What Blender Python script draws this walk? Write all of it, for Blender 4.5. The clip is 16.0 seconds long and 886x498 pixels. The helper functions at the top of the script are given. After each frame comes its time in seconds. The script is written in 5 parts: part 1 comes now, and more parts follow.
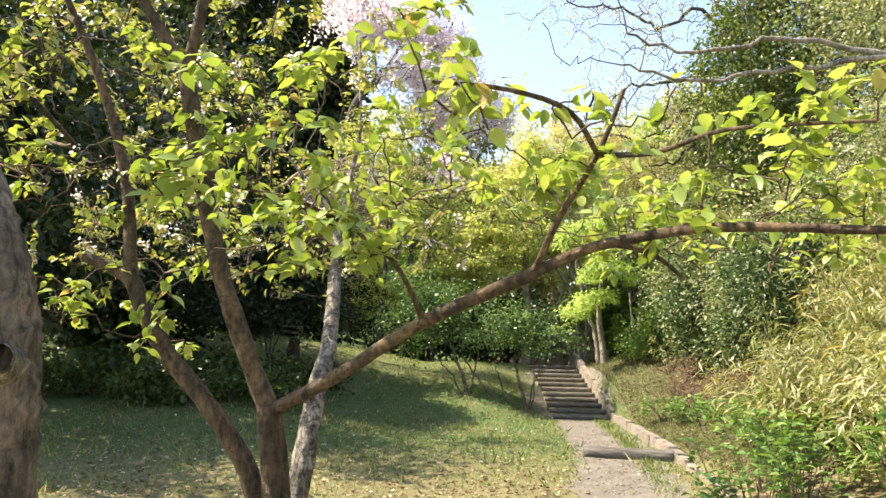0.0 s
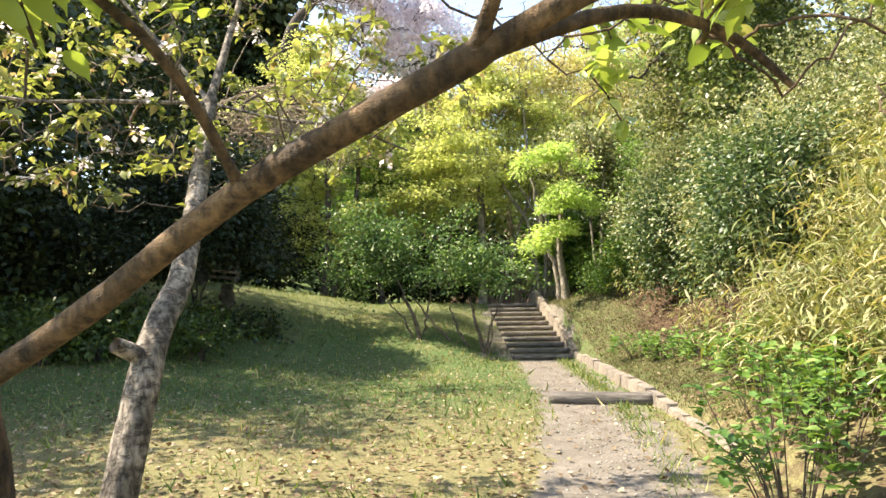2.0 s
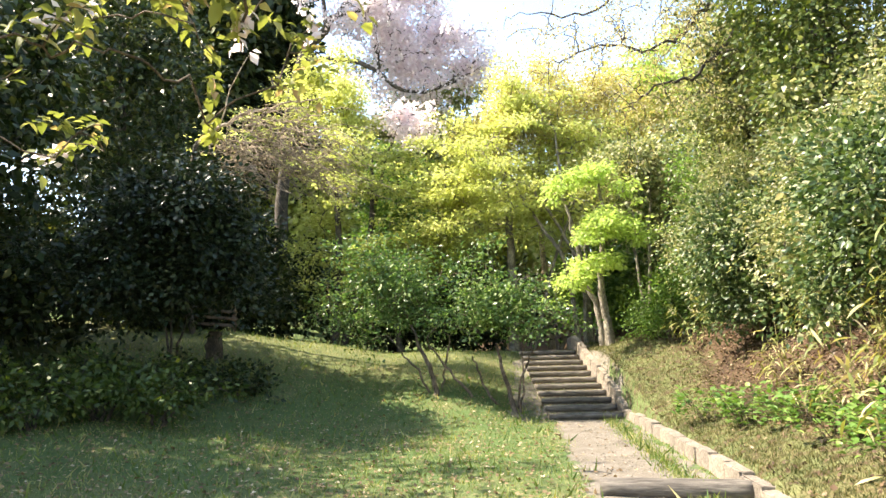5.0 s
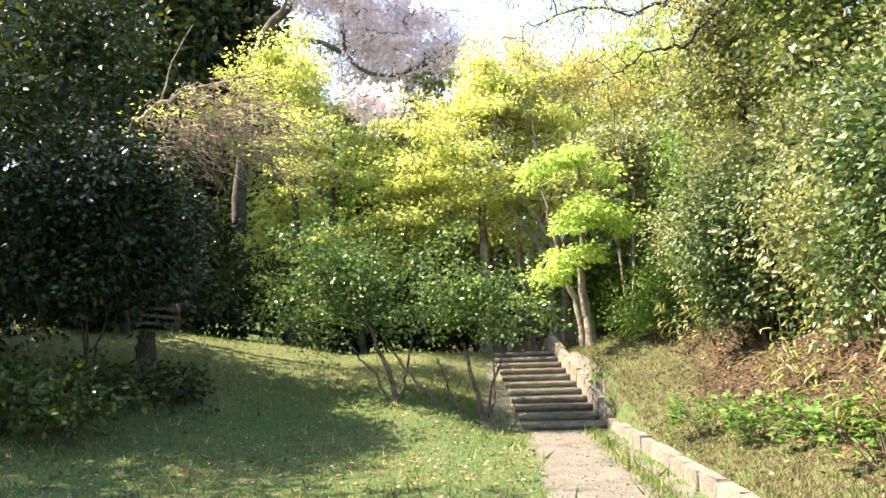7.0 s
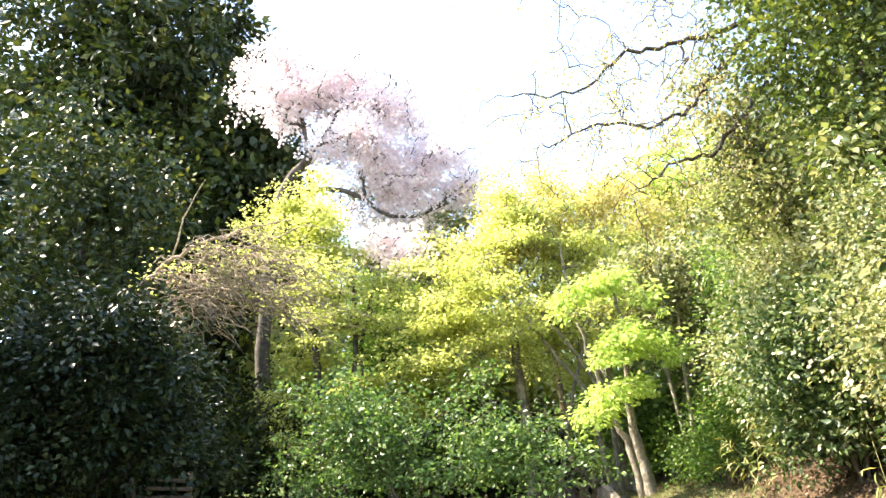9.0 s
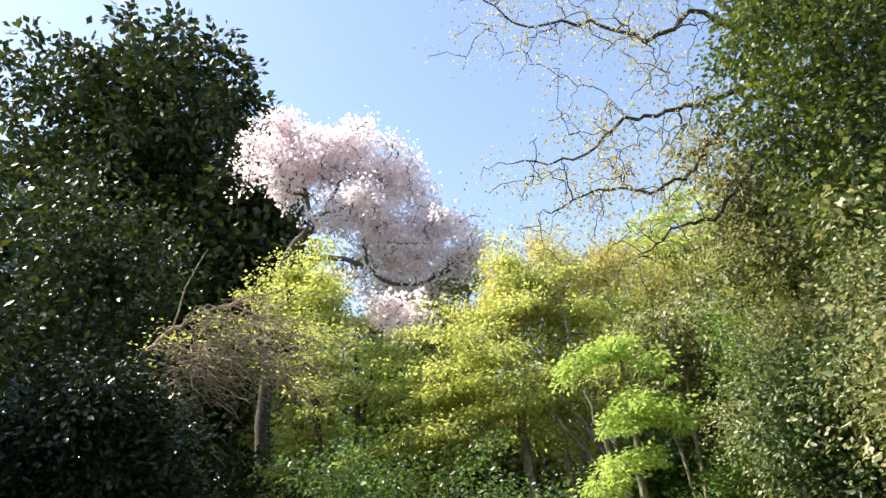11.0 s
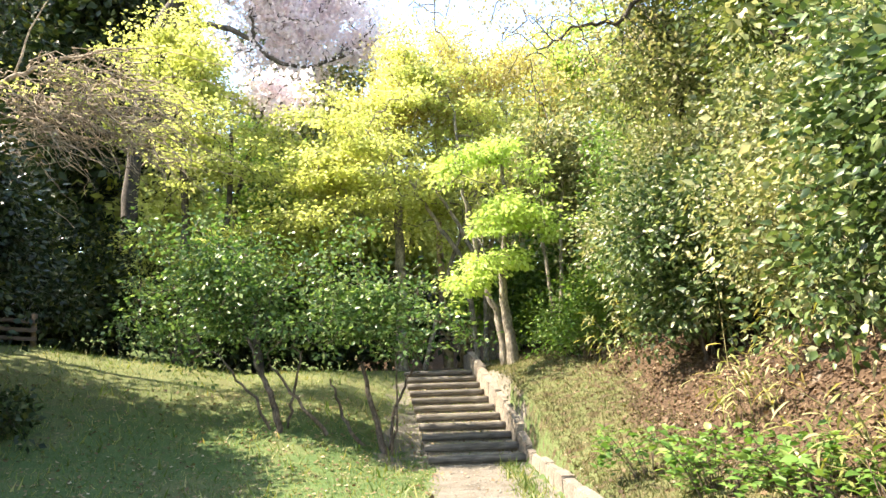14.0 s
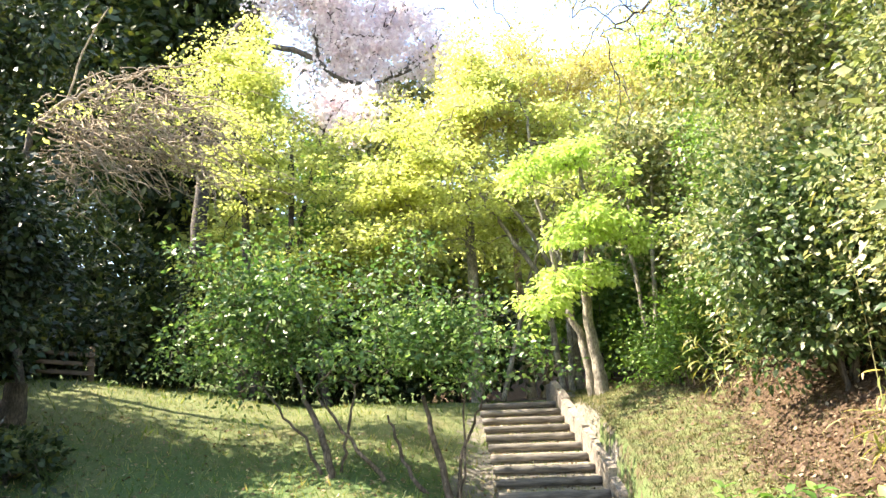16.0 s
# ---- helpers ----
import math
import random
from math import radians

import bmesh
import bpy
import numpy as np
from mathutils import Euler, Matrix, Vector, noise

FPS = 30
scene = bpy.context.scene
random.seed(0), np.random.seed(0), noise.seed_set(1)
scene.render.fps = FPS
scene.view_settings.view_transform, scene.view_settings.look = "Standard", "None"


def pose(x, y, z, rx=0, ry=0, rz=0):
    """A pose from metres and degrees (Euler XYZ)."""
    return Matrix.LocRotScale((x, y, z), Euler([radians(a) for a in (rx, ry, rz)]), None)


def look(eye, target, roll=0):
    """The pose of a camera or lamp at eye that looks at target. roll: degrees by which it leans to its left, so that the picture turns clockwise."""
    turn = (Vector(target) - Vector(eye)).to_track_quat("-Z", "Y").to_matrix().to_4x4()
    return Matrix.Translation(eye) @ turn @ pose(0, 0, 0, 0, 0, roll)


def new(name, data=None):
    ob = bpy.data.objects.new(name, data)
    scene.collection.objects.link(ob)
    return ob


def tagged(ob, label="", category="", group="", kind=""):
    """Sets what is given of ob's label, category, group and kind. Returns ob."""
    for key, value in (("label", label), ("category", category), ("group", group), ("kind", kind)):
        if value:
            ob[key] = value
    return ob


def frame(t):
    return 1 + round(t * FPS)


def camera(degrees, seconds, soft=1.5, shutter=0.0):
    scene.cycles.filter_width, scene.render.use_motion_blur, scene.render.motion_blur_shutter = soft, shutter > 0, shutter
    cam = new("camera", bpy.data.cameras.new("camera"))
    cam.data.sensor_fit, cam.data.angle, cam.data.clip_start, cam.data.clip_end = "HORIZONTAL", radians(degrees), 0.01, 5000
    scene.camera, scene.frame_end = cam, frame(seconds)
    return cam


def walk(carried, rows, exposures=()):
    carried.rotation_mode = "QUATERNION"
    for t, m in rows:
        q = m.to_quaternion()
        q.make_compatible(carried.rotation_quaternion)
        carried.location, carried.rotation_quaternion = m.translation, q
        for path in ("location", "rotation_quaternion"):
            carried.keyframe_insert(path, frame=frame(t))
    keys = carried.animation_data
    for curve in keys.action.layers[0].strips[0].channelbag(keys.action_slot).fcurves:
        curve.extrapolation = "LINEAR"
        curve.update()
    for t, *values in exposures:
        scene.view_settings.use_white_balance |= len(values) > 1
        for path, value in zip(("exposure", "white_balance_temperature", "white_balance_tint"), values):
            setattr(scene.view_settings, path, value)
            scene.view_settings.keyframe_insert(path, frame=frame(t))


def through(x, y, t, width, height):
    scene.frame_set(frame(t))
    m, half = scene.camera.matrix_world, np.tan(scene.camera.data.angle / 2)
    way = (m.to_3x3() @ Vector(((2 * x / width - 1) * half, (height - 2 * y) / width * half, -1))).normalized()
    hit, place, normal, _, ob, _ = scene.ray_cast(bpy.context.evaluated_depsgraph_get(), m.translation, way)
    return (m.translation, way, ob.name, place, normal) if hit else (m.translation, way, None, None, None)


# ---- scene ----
cam = camera(64.5, 16.0)
METRES, EYE, TILT, LEAN, TURN = 10.0, 1.5, 8.9, -1.3, 0.0
ROWS = [
    (0.0, 0.0, 0.0, 0.0, 0.0, 0.0, -0.0),
    (0.5, 0.0111, 0.0415, -0.0078, -2.4, -1.32, 0.25),
    (1.0, 0.0146, 0.0832, -0.0186, -3.07, -2.87, 0.86),
    (1.5, 0.0223, 0.1313, -0.0275, -3.65, -4.21, 1.14),
    (2.0, 0.0256, 0.1796, -0.0372, -3.58, -4.56, 1.52),
    (2.5, 0.0309, 0.2307, -0.0464, -3.87, -3.55, 2.45),
    (3.0, 0.0358, 0.2746, -0.0501, -2.56, -2.06, 3.28),
    (3.5, 0.0421, 0.3147, -0.0528, -1.41, -1.09, 3.91),
    (6.0, 0.0944, 0.5312, -0.093, -1.37, -0.67, 1.28),
    (6.5, 0.1032, 0.5724, -0.0997, -2.51, -0.84, 1.39),
    (7.0, 0.1091, 0.6129, -0.1049, -2.42, -0.64, 2.47),
    (7.5, 0.12, 0.6437, -0.1109, -3.09, 0.53, 3.38),
    (8.0, 0.1274, 0.6805, -0.1122, -1.54, 3.04, 5.14),
    (8.5, 0.1367, 0.7093, -0.108, -0.07, 6.84, 5.66),
    (9.0, 0.1415, 0.7295, -0.105, 1.04, 11.18, 6.2),
    (9.5, 0.1417, 0.7333, -0.1035, 1.9, 13.87, 6.1),
    (10.0, 0.1405, 0.7363, -0.1046, 1.82, 16.99, 6.56),
    (12.5, 0.1415, 0.7428, -0.1057, -1.07, 13.93, 4.81),
    (13.0, 0.1468, 0.75, -0.1138, -3.01, 9.38, 3.07),
    (13.5, 0.1647, 0.7685, -0.1194, -5.95, 4.08, 2.03),
    (14.0, 0.1793, 0.7994, -0.1322, -7.65, 0.46, 1.68),
    (14.5, 0.1902, 0.8351, -0.1415, -10.93, -2.78, 1.48),
    (15.0, 0.2045, 0.8717, -0.1408, -8.63, -1.34, 2.43),
    (15.5, 0.2121, 0.9105, -0.1464, -4.79, 0.77, 3.29),
    (16.0, 0.2214, 0.9463, -0.1482, -0.6, 2.92, 3.36),
]
EXPOSURES = [(0.0, 1.7, 7530, 14), (3.5, 2.02, 7530, 14), (8.0, 2.22, 7530, 14), (9.0, 2.48, 7430, 14), (10.0, 1.8, 7230, 13), (12.5, 1.15, 7150, 12), (13.0, 1.25, 7250, 13), (14.0, 2.26, 7530, 14), (16.0, 2.52, 7330, 14)]
walk(cam, [(t, pose(0, 0, EYE, TILT, LEAN, TURN) @ pose(METRES * x, METRES * y, METRES * z, 90 + pitch, roll, yaw)) for t, x, y, z, yaw, pitch, roll in ROWS], exposures=EXPOSURES)

# ---- world and sun ----
SUN_EL, SUN_AZ = 51.0, 174.0   # azimuth from +x, counter-clockwise, of the place the sun stands
world = bpy.data.worlds.new("sky")
scene.world = world
world.use_nodes = True
wn = world.node_tree.nodes
sky = wn.new("ShaderNodeTexSky")
sky.sky_type = "NISHITA"
sky.sun_disc = False
sky.sun_elevation = radians(SUN_EL)
sky.sun_rotation = radians(90 - SUN_AZ)
sky.air_density = 1.0
sky.dust_density = 0.6
sky.ozone_density = 1.0
wn["Background"].inputs["Strength"].default_value = 0.15
world.node_tree.links.new(sky.outputs["Color"], wn["Background"].inputs["Color"])

sun_data = bpy.data.lights.new("sun", "SUN")
sun_data.energy = 4.4
sun_data.angle = radians(0.6)
sun_data.color = (1.0, 0.95, 0.86)
sun = new("sun", sun_data)
sx = math.cos(radians(SUN_EL)) * math.cos(radians(SUN_AZ))
sy = math.cos(radians(SUN_EL)) * math.sin(radians(SUN_AZ))
sz = math.sin(radians(SUN_EL))
sun.matrix_world = look((sx * 80, sy * 80, sz * 80), (0, 0, 0))


# ---- materials ----
class Mat:
    """A small wrapper round one node material."""

    def __init__(self, name):
        self.m = bpy.data.materials.new(name)
        self.m.use_nodes = True
        self.t = self.m.node_tree
        self.b = self.t.nodes["Principled BSDF"]
        self.o = self.t.nodes["Material Output"]

    def n(self, kind, **vals):
        nd = self.t.nodes.new(kind)
        for k, v in vals.items():
            nd.inputs[k.replace("_", " ")].default_value = v
        return nd

    def link(self, a, b):
        self.t.links.new(a, b)

    def coords(self):
        return self.n("ShaderNodeTexCoord").outputs["Object"]

    def noise(self, scale, detail=4.0, rough=0.55, vec=None):
        nd = self.n("ShaderNodeTexNoise", Scale=scale, Detail=detail, Roughness=rough)
        self.link(vec or self.coords(), nd.inputs["Vector"])
        return nd.outputs["Fac"]

    def ramp(self, fac, stops):
        nd = self.n("ShaderNodeValToRGB")
        e = nd.color_ramp.elements
        while len(e) < len(stops):
            e.new(0.5)
        for el, (p, c) in zip(e, stops):
            el.position = p
            el.color = (*c, 1)
        self.link(fac, nd.inputs["Fac"])
        return nd.outputs["Color"]

    def mix(self, fac, a, b, blend="MIX"):
        nd = self.n("ShaderNodeMix")
        nd.data_type = "RGBA"
        nd.blend_type = blend
        for sock, v in ((nd.inputs[0], fac), (nd.inputs[6], a), (nd.inputs[7], b)):
            if isinstance(v, (int, float)):
                sock.default_value = v
            elif isinstance(v, tuple):
                sock.default_value = (*v, 1)
            else:
                self.link(v, sock)
        return nd.outputs[2]

    def math(self, op, a, b=0.0):
        nd = self.n("ShaderNodeMath")
        nd.operation = op
        for sock, v in ((nd.inputs[0], a), (nd.inputs[1], b)):
            if isinstance(v, (int, float)):
                sock.default_value = v
            else:
                self.link(v, sock)
        return nd.outputs[0]

    def bump(self, height, strength=0.4, dist=0.02):
        nd = self.n("ShaderNodeBump", Strength=strength, Distance=dist)
        self.link(height, nd.inputs["Height"])
        self.link(nd.outputs["Normal"], self.b.inputs["Normal"])


def leaf_mat(name, stops, rough=0.45, through=0.35, tint=(1.25, 1.2, 0.5), spec=0.4, patch=0.5):
    """Leaves: each its own shade, patches of the crown lighter or darker, light shining through."""
    k = Mat(name)
    rnd = k.n("ShaderNodeNewGeometry").outputs["Random Per Island"]
    col = k.ramp(rnd, stops)
    big = k.noise(0.8, 3.0)
    col = k.mix(patch, col, k.ramp(big, [(0.32, (0.5, 0.6, 0.5)), (0.68, (1.25, 1.17, 1.05))]), "MULTIPLY")
    k.link(col, k.b.inputs["Base Color"])
    k.b.inputs["Roughness"].default_value = rough
    k.b.inputs["Specular IOR Level"].default_value = spec
    tr = k.n("ShaderNodeBsdfTranslucent")
    k.link(k.mix(1.0, col, tint, "MULTIPLY"), tr.inputs["Color"])
    ms = k.n("ShaderNodeMixShader")
    ms.inputs[0].default_value = through
    k.link(k.b.outputs[0], ms.inputs[1])
    k.link(tr.outputs[0], ms.inputs[2])
    k.link(ms.outputs[0], k.o.inputs["Surface"])
    return k.m


def bark_mat(name, dark, light, bands=0.0, scale=9.0, strong=0.6):
    k = Mat(name)
    mp = k.n("ShaderNodeMapping")
    mp.inputs["Scale"].default_value = (1, 1, 0.35)
    k.link(k.coords(), mp.inputs["Vector"])
    fine = k.noise(scale * 4, 6.0, 0.65, mp.outputs[0])
    blot = k.noise(scale * 0.6, 3.0)
    col = k.ramp(fine, [(0.36, dark), (0.64, light)])
    col = k.mix(0.75, col, k.ramp(blot, [(0.38, (0.42, 0.42, 0.4)), (0.62, (1.35, 1.35, 1.35))]), "MULTIPLY")
    height = fine
    if bands:
        mp2 = k.n("ShaderNodeMapping")
        mp2.inputs["Scale"].default_value = (1.1, 1.1, 2.6)
        k.link(k.coords(), mp2.inputs["Vector"])
        ring = k.noise(bands, 5.0, 0.7, mp2.outputs[0])
        col = k.mix(k.ramp(ring, [(0.62 - 0.14 * strong, (0, 0, 0)), (0.75 - 0.17 * strong, (strong,) * 3)]), col, tuple(c * 0.45 for c in dark))
        height = k.math("SUBTRACT", fine, ring)
    k.link(col, k.b.inputs["Base Color"])
    k.b.inputs["Roughness"].default_value = 0.9
    k.bump(height, 0.9, 0.02)
    return k.m


def plain_mat(name, dark, light, scale=12.0, rough=0.85, bump=0.4, stretch=(1, 1, 1), patch=(0.7, 1.15)):
    k = Mat(name)
    mp = k.n("ShaderNodeMapping")
    mp.inputs["Scale"].default_value = stretch
    k.link(k.coords(), mp.inputs["Vector"])
    f = k.noise(scale, 6.0, 0.62, mp.outputs[0])
    g = k.noise(scale * 0.12, 3.0)
    col = k.ramp(f, [(0.32, dark), (0.68, light)])
    col = k.mix(0.8, col, k.ramp(g, [(0.35, (patch[0],) * 3), (0.65, (patch[1],) * 3)]), "MULTIPLY")
    oi = k.n("ShaderNodeObjectInfo").outputs["Random"]
    col = k.mix(0.6, col, k.ramp(oi, [(0.0, (0.72, 0.72, 0.72)), (1.0, (1.2, 1.17, 1.1))]), "MULTIPLY")
    k.link(col, k.b.inputs["Base Color"])
    k.b.inputs["Roughness"].default_value = rough
    k.bump(f, bump, 0.02)
    return k.m


def ground_mat():
    k = Mat("ground_cover")
    path = k.n("ShaderNodeAttribute")
    path.attribute_name = "path"
    litter = k.n("ShaderNodeAttribute")
    litter.attribute_name = "litter"
    fine, mid, big = k.noise(45, 6.0, 0.7), k.noise(6, 5.0), k.noise(0.9, 4.0)
    grass = k.ramp(fine, [(0.3, (0.03, 0.06, 0.018)), (0.52, (0.074, 0.125, 0.04)), (0.75, (0.16, 0.197, 0.08))])
    dry = k.ramp(fine, [(0.3, (0.09, 0.078, 0.034)), (0.7, (0.29, 0.25, 0.125))])
    grass = k.mix(k.ramp(mid, [(0.5, (0, 0, 0)), (0.7, (0.5, 0.5, 0.5))]), grass, dry)
    # straw tone by attribute: dry grass, and the sunlit strip of the far lawn
    worn = k.n("ShaderNodeAttribute")
    worn.attribute_name = "dry"
    grass = k.mix(k.math("MULTIPLY", worn.outputs["Fac"], 0.8), grass, dry)
    grass = k.mix(k.ramp(big, [(0.52, (0, 0, 0)), (0.72, (0.4, 0.4, 0.4))]), grass, dry)
    dirt = k.ramp(fine, [(0.25, (0.115, 0.104, 0.087)), (0.75, (0.275, 0.253, 0.216))])
    dirt = k.mix(0.85, dirt, k.ramp(k.noise(2.2, 6.0, 0.65), [(0.32, (0.6, 0.57, 0.52)), (0.66, (1.1, 1.08, 1.05))]), "MULTIPLY")
    leaves = k.ramp(k.noise(26, 5.0, 0.75), [(0.35, (0.036, 0.023, 0.015)), (0.55, (0.092, 0.059, 0.036)), (0.72, (0.195, 0.138, 0.092))])
    wob = k.math("ADD", path.outputs["Fac"], k.math("ADD", k.math("MULTIPLY", k.math("SUBTRACT", mid, 0.5), 1.3), k.math("MULTIPLY", k.math("SUBTRACT", k.noise(1.6, 4.0), 0.52), 1.6)))
    wob2 = k.math("ADD", litter.outputs["Fac"], k.math("MULTIPLY", k.math("SUBTRACT", mid, 0.5), 0.9))
    col = k.mix(k.ramp(wob2, [(0.4, (0, 0, 0)), (0.6, (1, 1, 1))]), grass, leaves)
    col = k.mix(k.ramp(wob, [(0.4, (0, 0, 0)), (0.6, (1, 1, 1))]), col, dirt)
    k.link(col, k.b.inputs["Base Color"])
    k.b.inputs["Roughness"].default_value = 0.95
    k.b.inputs["Specular IOR Level"].default_value = 0.2
    k.bump(k.math("ADD", fine, mid), 0.6, 0.03)
    return k.m


GROUND = ground_mat()
BARK_BROWN = bark_mat("brown_cherry_bark", (0.026, 0.017, 0.009), (0.17, 0.11, 0.058), 12.0, 7.0)
BARK_PALE = bark_mat("pale_banded_bark", (0.05, 0.04, 0.03), (0.40, 0.35, 0.285), 10.0, 9.0, 0.8)
BARK_DARK = bark_mat("dark_bark", (0.03, 0.025, 0.02), (0.12, 0.10, 0.08))
BARK_GREY = bark_mat("grey_bark", (0.10, 0.085, 0.065), (0.34, 0.30, 0.24))
BARK_LEAN = bark_mat("brown_shrub_bark", (0.045, 0.034, 0.025), (0.19, 0.145, 0.105))
BARK_OLD = bark_mat("old_rough_bark", (0.05, 0.036, 0.026), (0.30, 0.235, 0.18), 6.0, 6.0)
TWIG = bark_mat("dry_twigs", (0.20, 0.148, 0.10), (0.48, 0.385, 0.27))
LOG = plain_mat("weathered_log", (0.048, 0.042, 0.036), (0.215, 0.195, 0.168), 14, 0.9, 0.6, (0.25, 2, 2))
STONE = plain_mat("mossy_kerb_stone", (0.13, 0.11, 0.085), (0.36, 0.31, 0.255), 18, 0.95, 0.7)
EARTH = plain_mat("packed_earth", (0.15, 0.13, 0.1), (0.40, 0.35, 0.28), 30, 0.95, 0.6)
FENCEWOOD = plain_mat("fence_wood", (0.09, 0.063, 0.044), (0.27, 0.20, 0.14), 16, 0.85, 0.4, (0.3, 3, 3))
LEAF_LIME = leaf_mat("lime_cherry_leaf", [(0, (0.20, 0.29, 0.06)), (0.6, (0.32, 0.42, 0.10)), (0.97, (0.46, 0.51, 0.17)), (1, (0.42, 0.30, 0.14))], 0.4, 0.45, tint=(1.15, 1.1, 0.6), patch=0.3)
LEAF_CHERRY = leaf_mat("young_cherry_leaf", [(0, (0.16, 0.20, 0.05)), (0.55, (0.28, 0.32, 0.095)), (0.85, (0.42, 0.42, 0.18)), (1, (0.45, 0.30, 0.21))], 0.45, 0.45, tint=(1.12, 1.1, 0.65), patch=0.35)
LEAF_MAPLE = leaf_mat("lime_maple_leaf", [(0, (0.37, 0.50, 0.11)), (1, (0.57, 0.68, 0.24))], 0.5, 0.55, tint=(1.02, 1.08, 0.8), patch=0.2)
LEAF_YELLOW = leaf_mat("yellow_green_maple_leaf", [(0, (0.38, 0.42, 0.115)), (0.5, (0.52, 0.56, 0.185)), (0.92, (0.65, 0.67, 0.285)), (1, (0.64, 0.58, 0.34))], 0.5, 0.62, tint=(1.08, 1.1, 0.88), patch=0.35)
LEAF_OCHRE = leaf_mat("ochre_budding_leaf", [(0, (0.40, 0.37, 0.12)), (0.5, (0.56, 0.52, 0.19)), (1, (0.64, 0.57, 0.29))], 0.55, 0.5, tint=(1.1, 1.05, 0.7), patch=0.3)
LEAF_MID = leaf_mat("fresh_green_leaf", [(0, (0.085, 0.17, 0.04)), (0.6, (0.17, 0.29, 0.07)), (1, (0.31, 0.42, 0.14))], 0.4, 0.42, tint=(1.1, 1.2, 0.6), patch=0.4)
LEAF_SHRUB = leaf_mat("lawn_shrub_leaf", [(0, (0.05, 0.115, 0.036)), (0.6, (0.122, 0.215, 0.07)), (1, (0.3, 0.38, 0.165))], 0.35, 0.38, tint=(1.0, 1.12, 0.65), patch=0.6)
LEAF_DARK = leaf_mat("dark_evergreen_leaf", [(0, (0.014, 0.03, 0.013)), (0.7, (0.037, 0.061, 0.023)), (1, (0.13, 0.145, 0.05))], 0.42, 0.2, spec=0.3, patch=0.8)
LEAF_GLOSS = leaf_mat("dark_glossy_leaf", [(0, (0.011, 0.024, 0.013)), (0.7, (0.026, 0.046, 0.024)), (1, (0.07, 0.09, 0.05))], 0.34, 0.1, spec=0.28, patch=0.8)
LEAF_SHADE = leaf_mat("shade_shrub_leaf", [(0, (0.035, 0.07, 0.018)), (0.7, (0.075, 0.13, 0.03)), (1, (0.16, 0.2, 0.06))], 0.45, 0.3)
LEAF_CAMELLIA = leaf_mat("glossy_camellia_leaf", [(0, (0.028, 0.06, 0.02)), (0.5, (0.08, 0.135, 0.048)), (0.85, (0.2, 0.26, 0.11)), (1, (0.42, 0.41, 0.28))], 0.4, 0.24, spec=0.42, tint=(1.1, 1.2, 0.6), patch=0.8)
LEAF_HILL = leaf_mat("olive_hillside_leaf", [(0, (0.09, 0.125, 0.044)), (0.45, (0.23, 0.275, 0.12)), (0.8, (0.42, 0.43, 0.235)), (1, (0.62, 0.56, 0.43))], 0.4, 0.36, tint=(1.12, 1.12, 0.7), patch=0.65)
LEAF_IVY = leaf_mat("ivy_leaf", [(0, (0.05, 0.09, 0.028)), (0.6, (0.12, 0.175, 0.05)), (1, (0.27, 0.30, 0.11))], 0.38, 0.3, patch=0.6)
LEAF_BAMBOO = leaf_mat("straw_edged_bamboo_leaf", [(0, (0.12, 0.16, 0.045)), (0.4, (0.26, 0.28, 0.10)), (0.8, (0.45, 0.42, 0.24)), (1, (0.52, 0.44, 0.30))], 0.45, 0.35)
BLOSSOM = leaf_mat("pale_pink_blossom", [(0, (0.78, 0.69, 0.71)), (0.5, (0.87, 0.81, 0.82)), (1, (0.92, 0.89, 0.89))], 0.6, 0.68, tint=(1.08, 1.04, 1.05), patch=0.04)
BUDS = leaf_mat("tan_buds", [(0, (0.42, 0.37, 0.2)), (1, (0.62, 0.55, 0.34))], 0.6, 0.4, patch=0.2)
GRASS = leaf_mat("lawn_blades", [(0, (0.07, 0.14, 0.03)), (0.5, (0.15, 0.225, 0.06)), (0.8, (0.29, 0.32, 0.125)), (1, (0.46, 0.40, 0.22))], 0.55, 0.35)
BANKGRASS = leaf_mat("ragged_bank_blades", [(0, (0.04, 0.058, 0.018)), (0.4, (0.082, 0.1, 0.034)), (0.75, (0.165, 0.156, 0.072)), (1, (0.29, 0.25, 0.145))], 0.65, 0.25, spec=0.2)
LITTER = leaf_mat("bank_leaf_litter", [(0, (0.045, 0.027, 0.017)), (0.5, (0.108, 0.066, 0.04)), (0.85, (0.185, 0.122, 0.077)), (1, (0.38, 0.3, 0.21))], 0.75, 0.12, tint=(1, 0.85, 0.6))
DEADLEAF = leaf_mat("fallen_leaf", [(0, (0.10, 0.06, 0.035)), (0.5, (0.22, 0.15, 0.085)), (0.85, (0.36, 0.28, 0.17)), (1, (0.60, 0.53, 0.40))], 0.7, 0.2, tint=(1, 0.85, 0.6))


# ---- mesh helpers ----
def rng_for(k):
    return np.random.default_rng(k)


def raw_mesh(name, verts, faces, mat, smooth=False):
    """A mesh from an array of corners and an array of triangles or quads."""
    me = bpy.data.meshes.new(name)
    verts, faces = np.asarray(verts, np.float32), np.asarray(faces, np.int32)
    w = faces.shape[1]
    me.vertices.add(len(verts))
    me.vertices.foreach_set("co", verts.ravel())
    me.loops.add(faces.size)
    me.loops.foreach_set("vertex_index", faces.ravel())
    me.polygons.add(len(faces))
    me.polygons.foreach_set("loop_start", np.arange(len(faces), dtype=np.int32) * w)
    if smooth:
        me.polygons.foreach_set("use_smooth", np.ones(len(faces), bool))
    me.update(calc_edges=True)
    me.materials.append(mat)
    return me


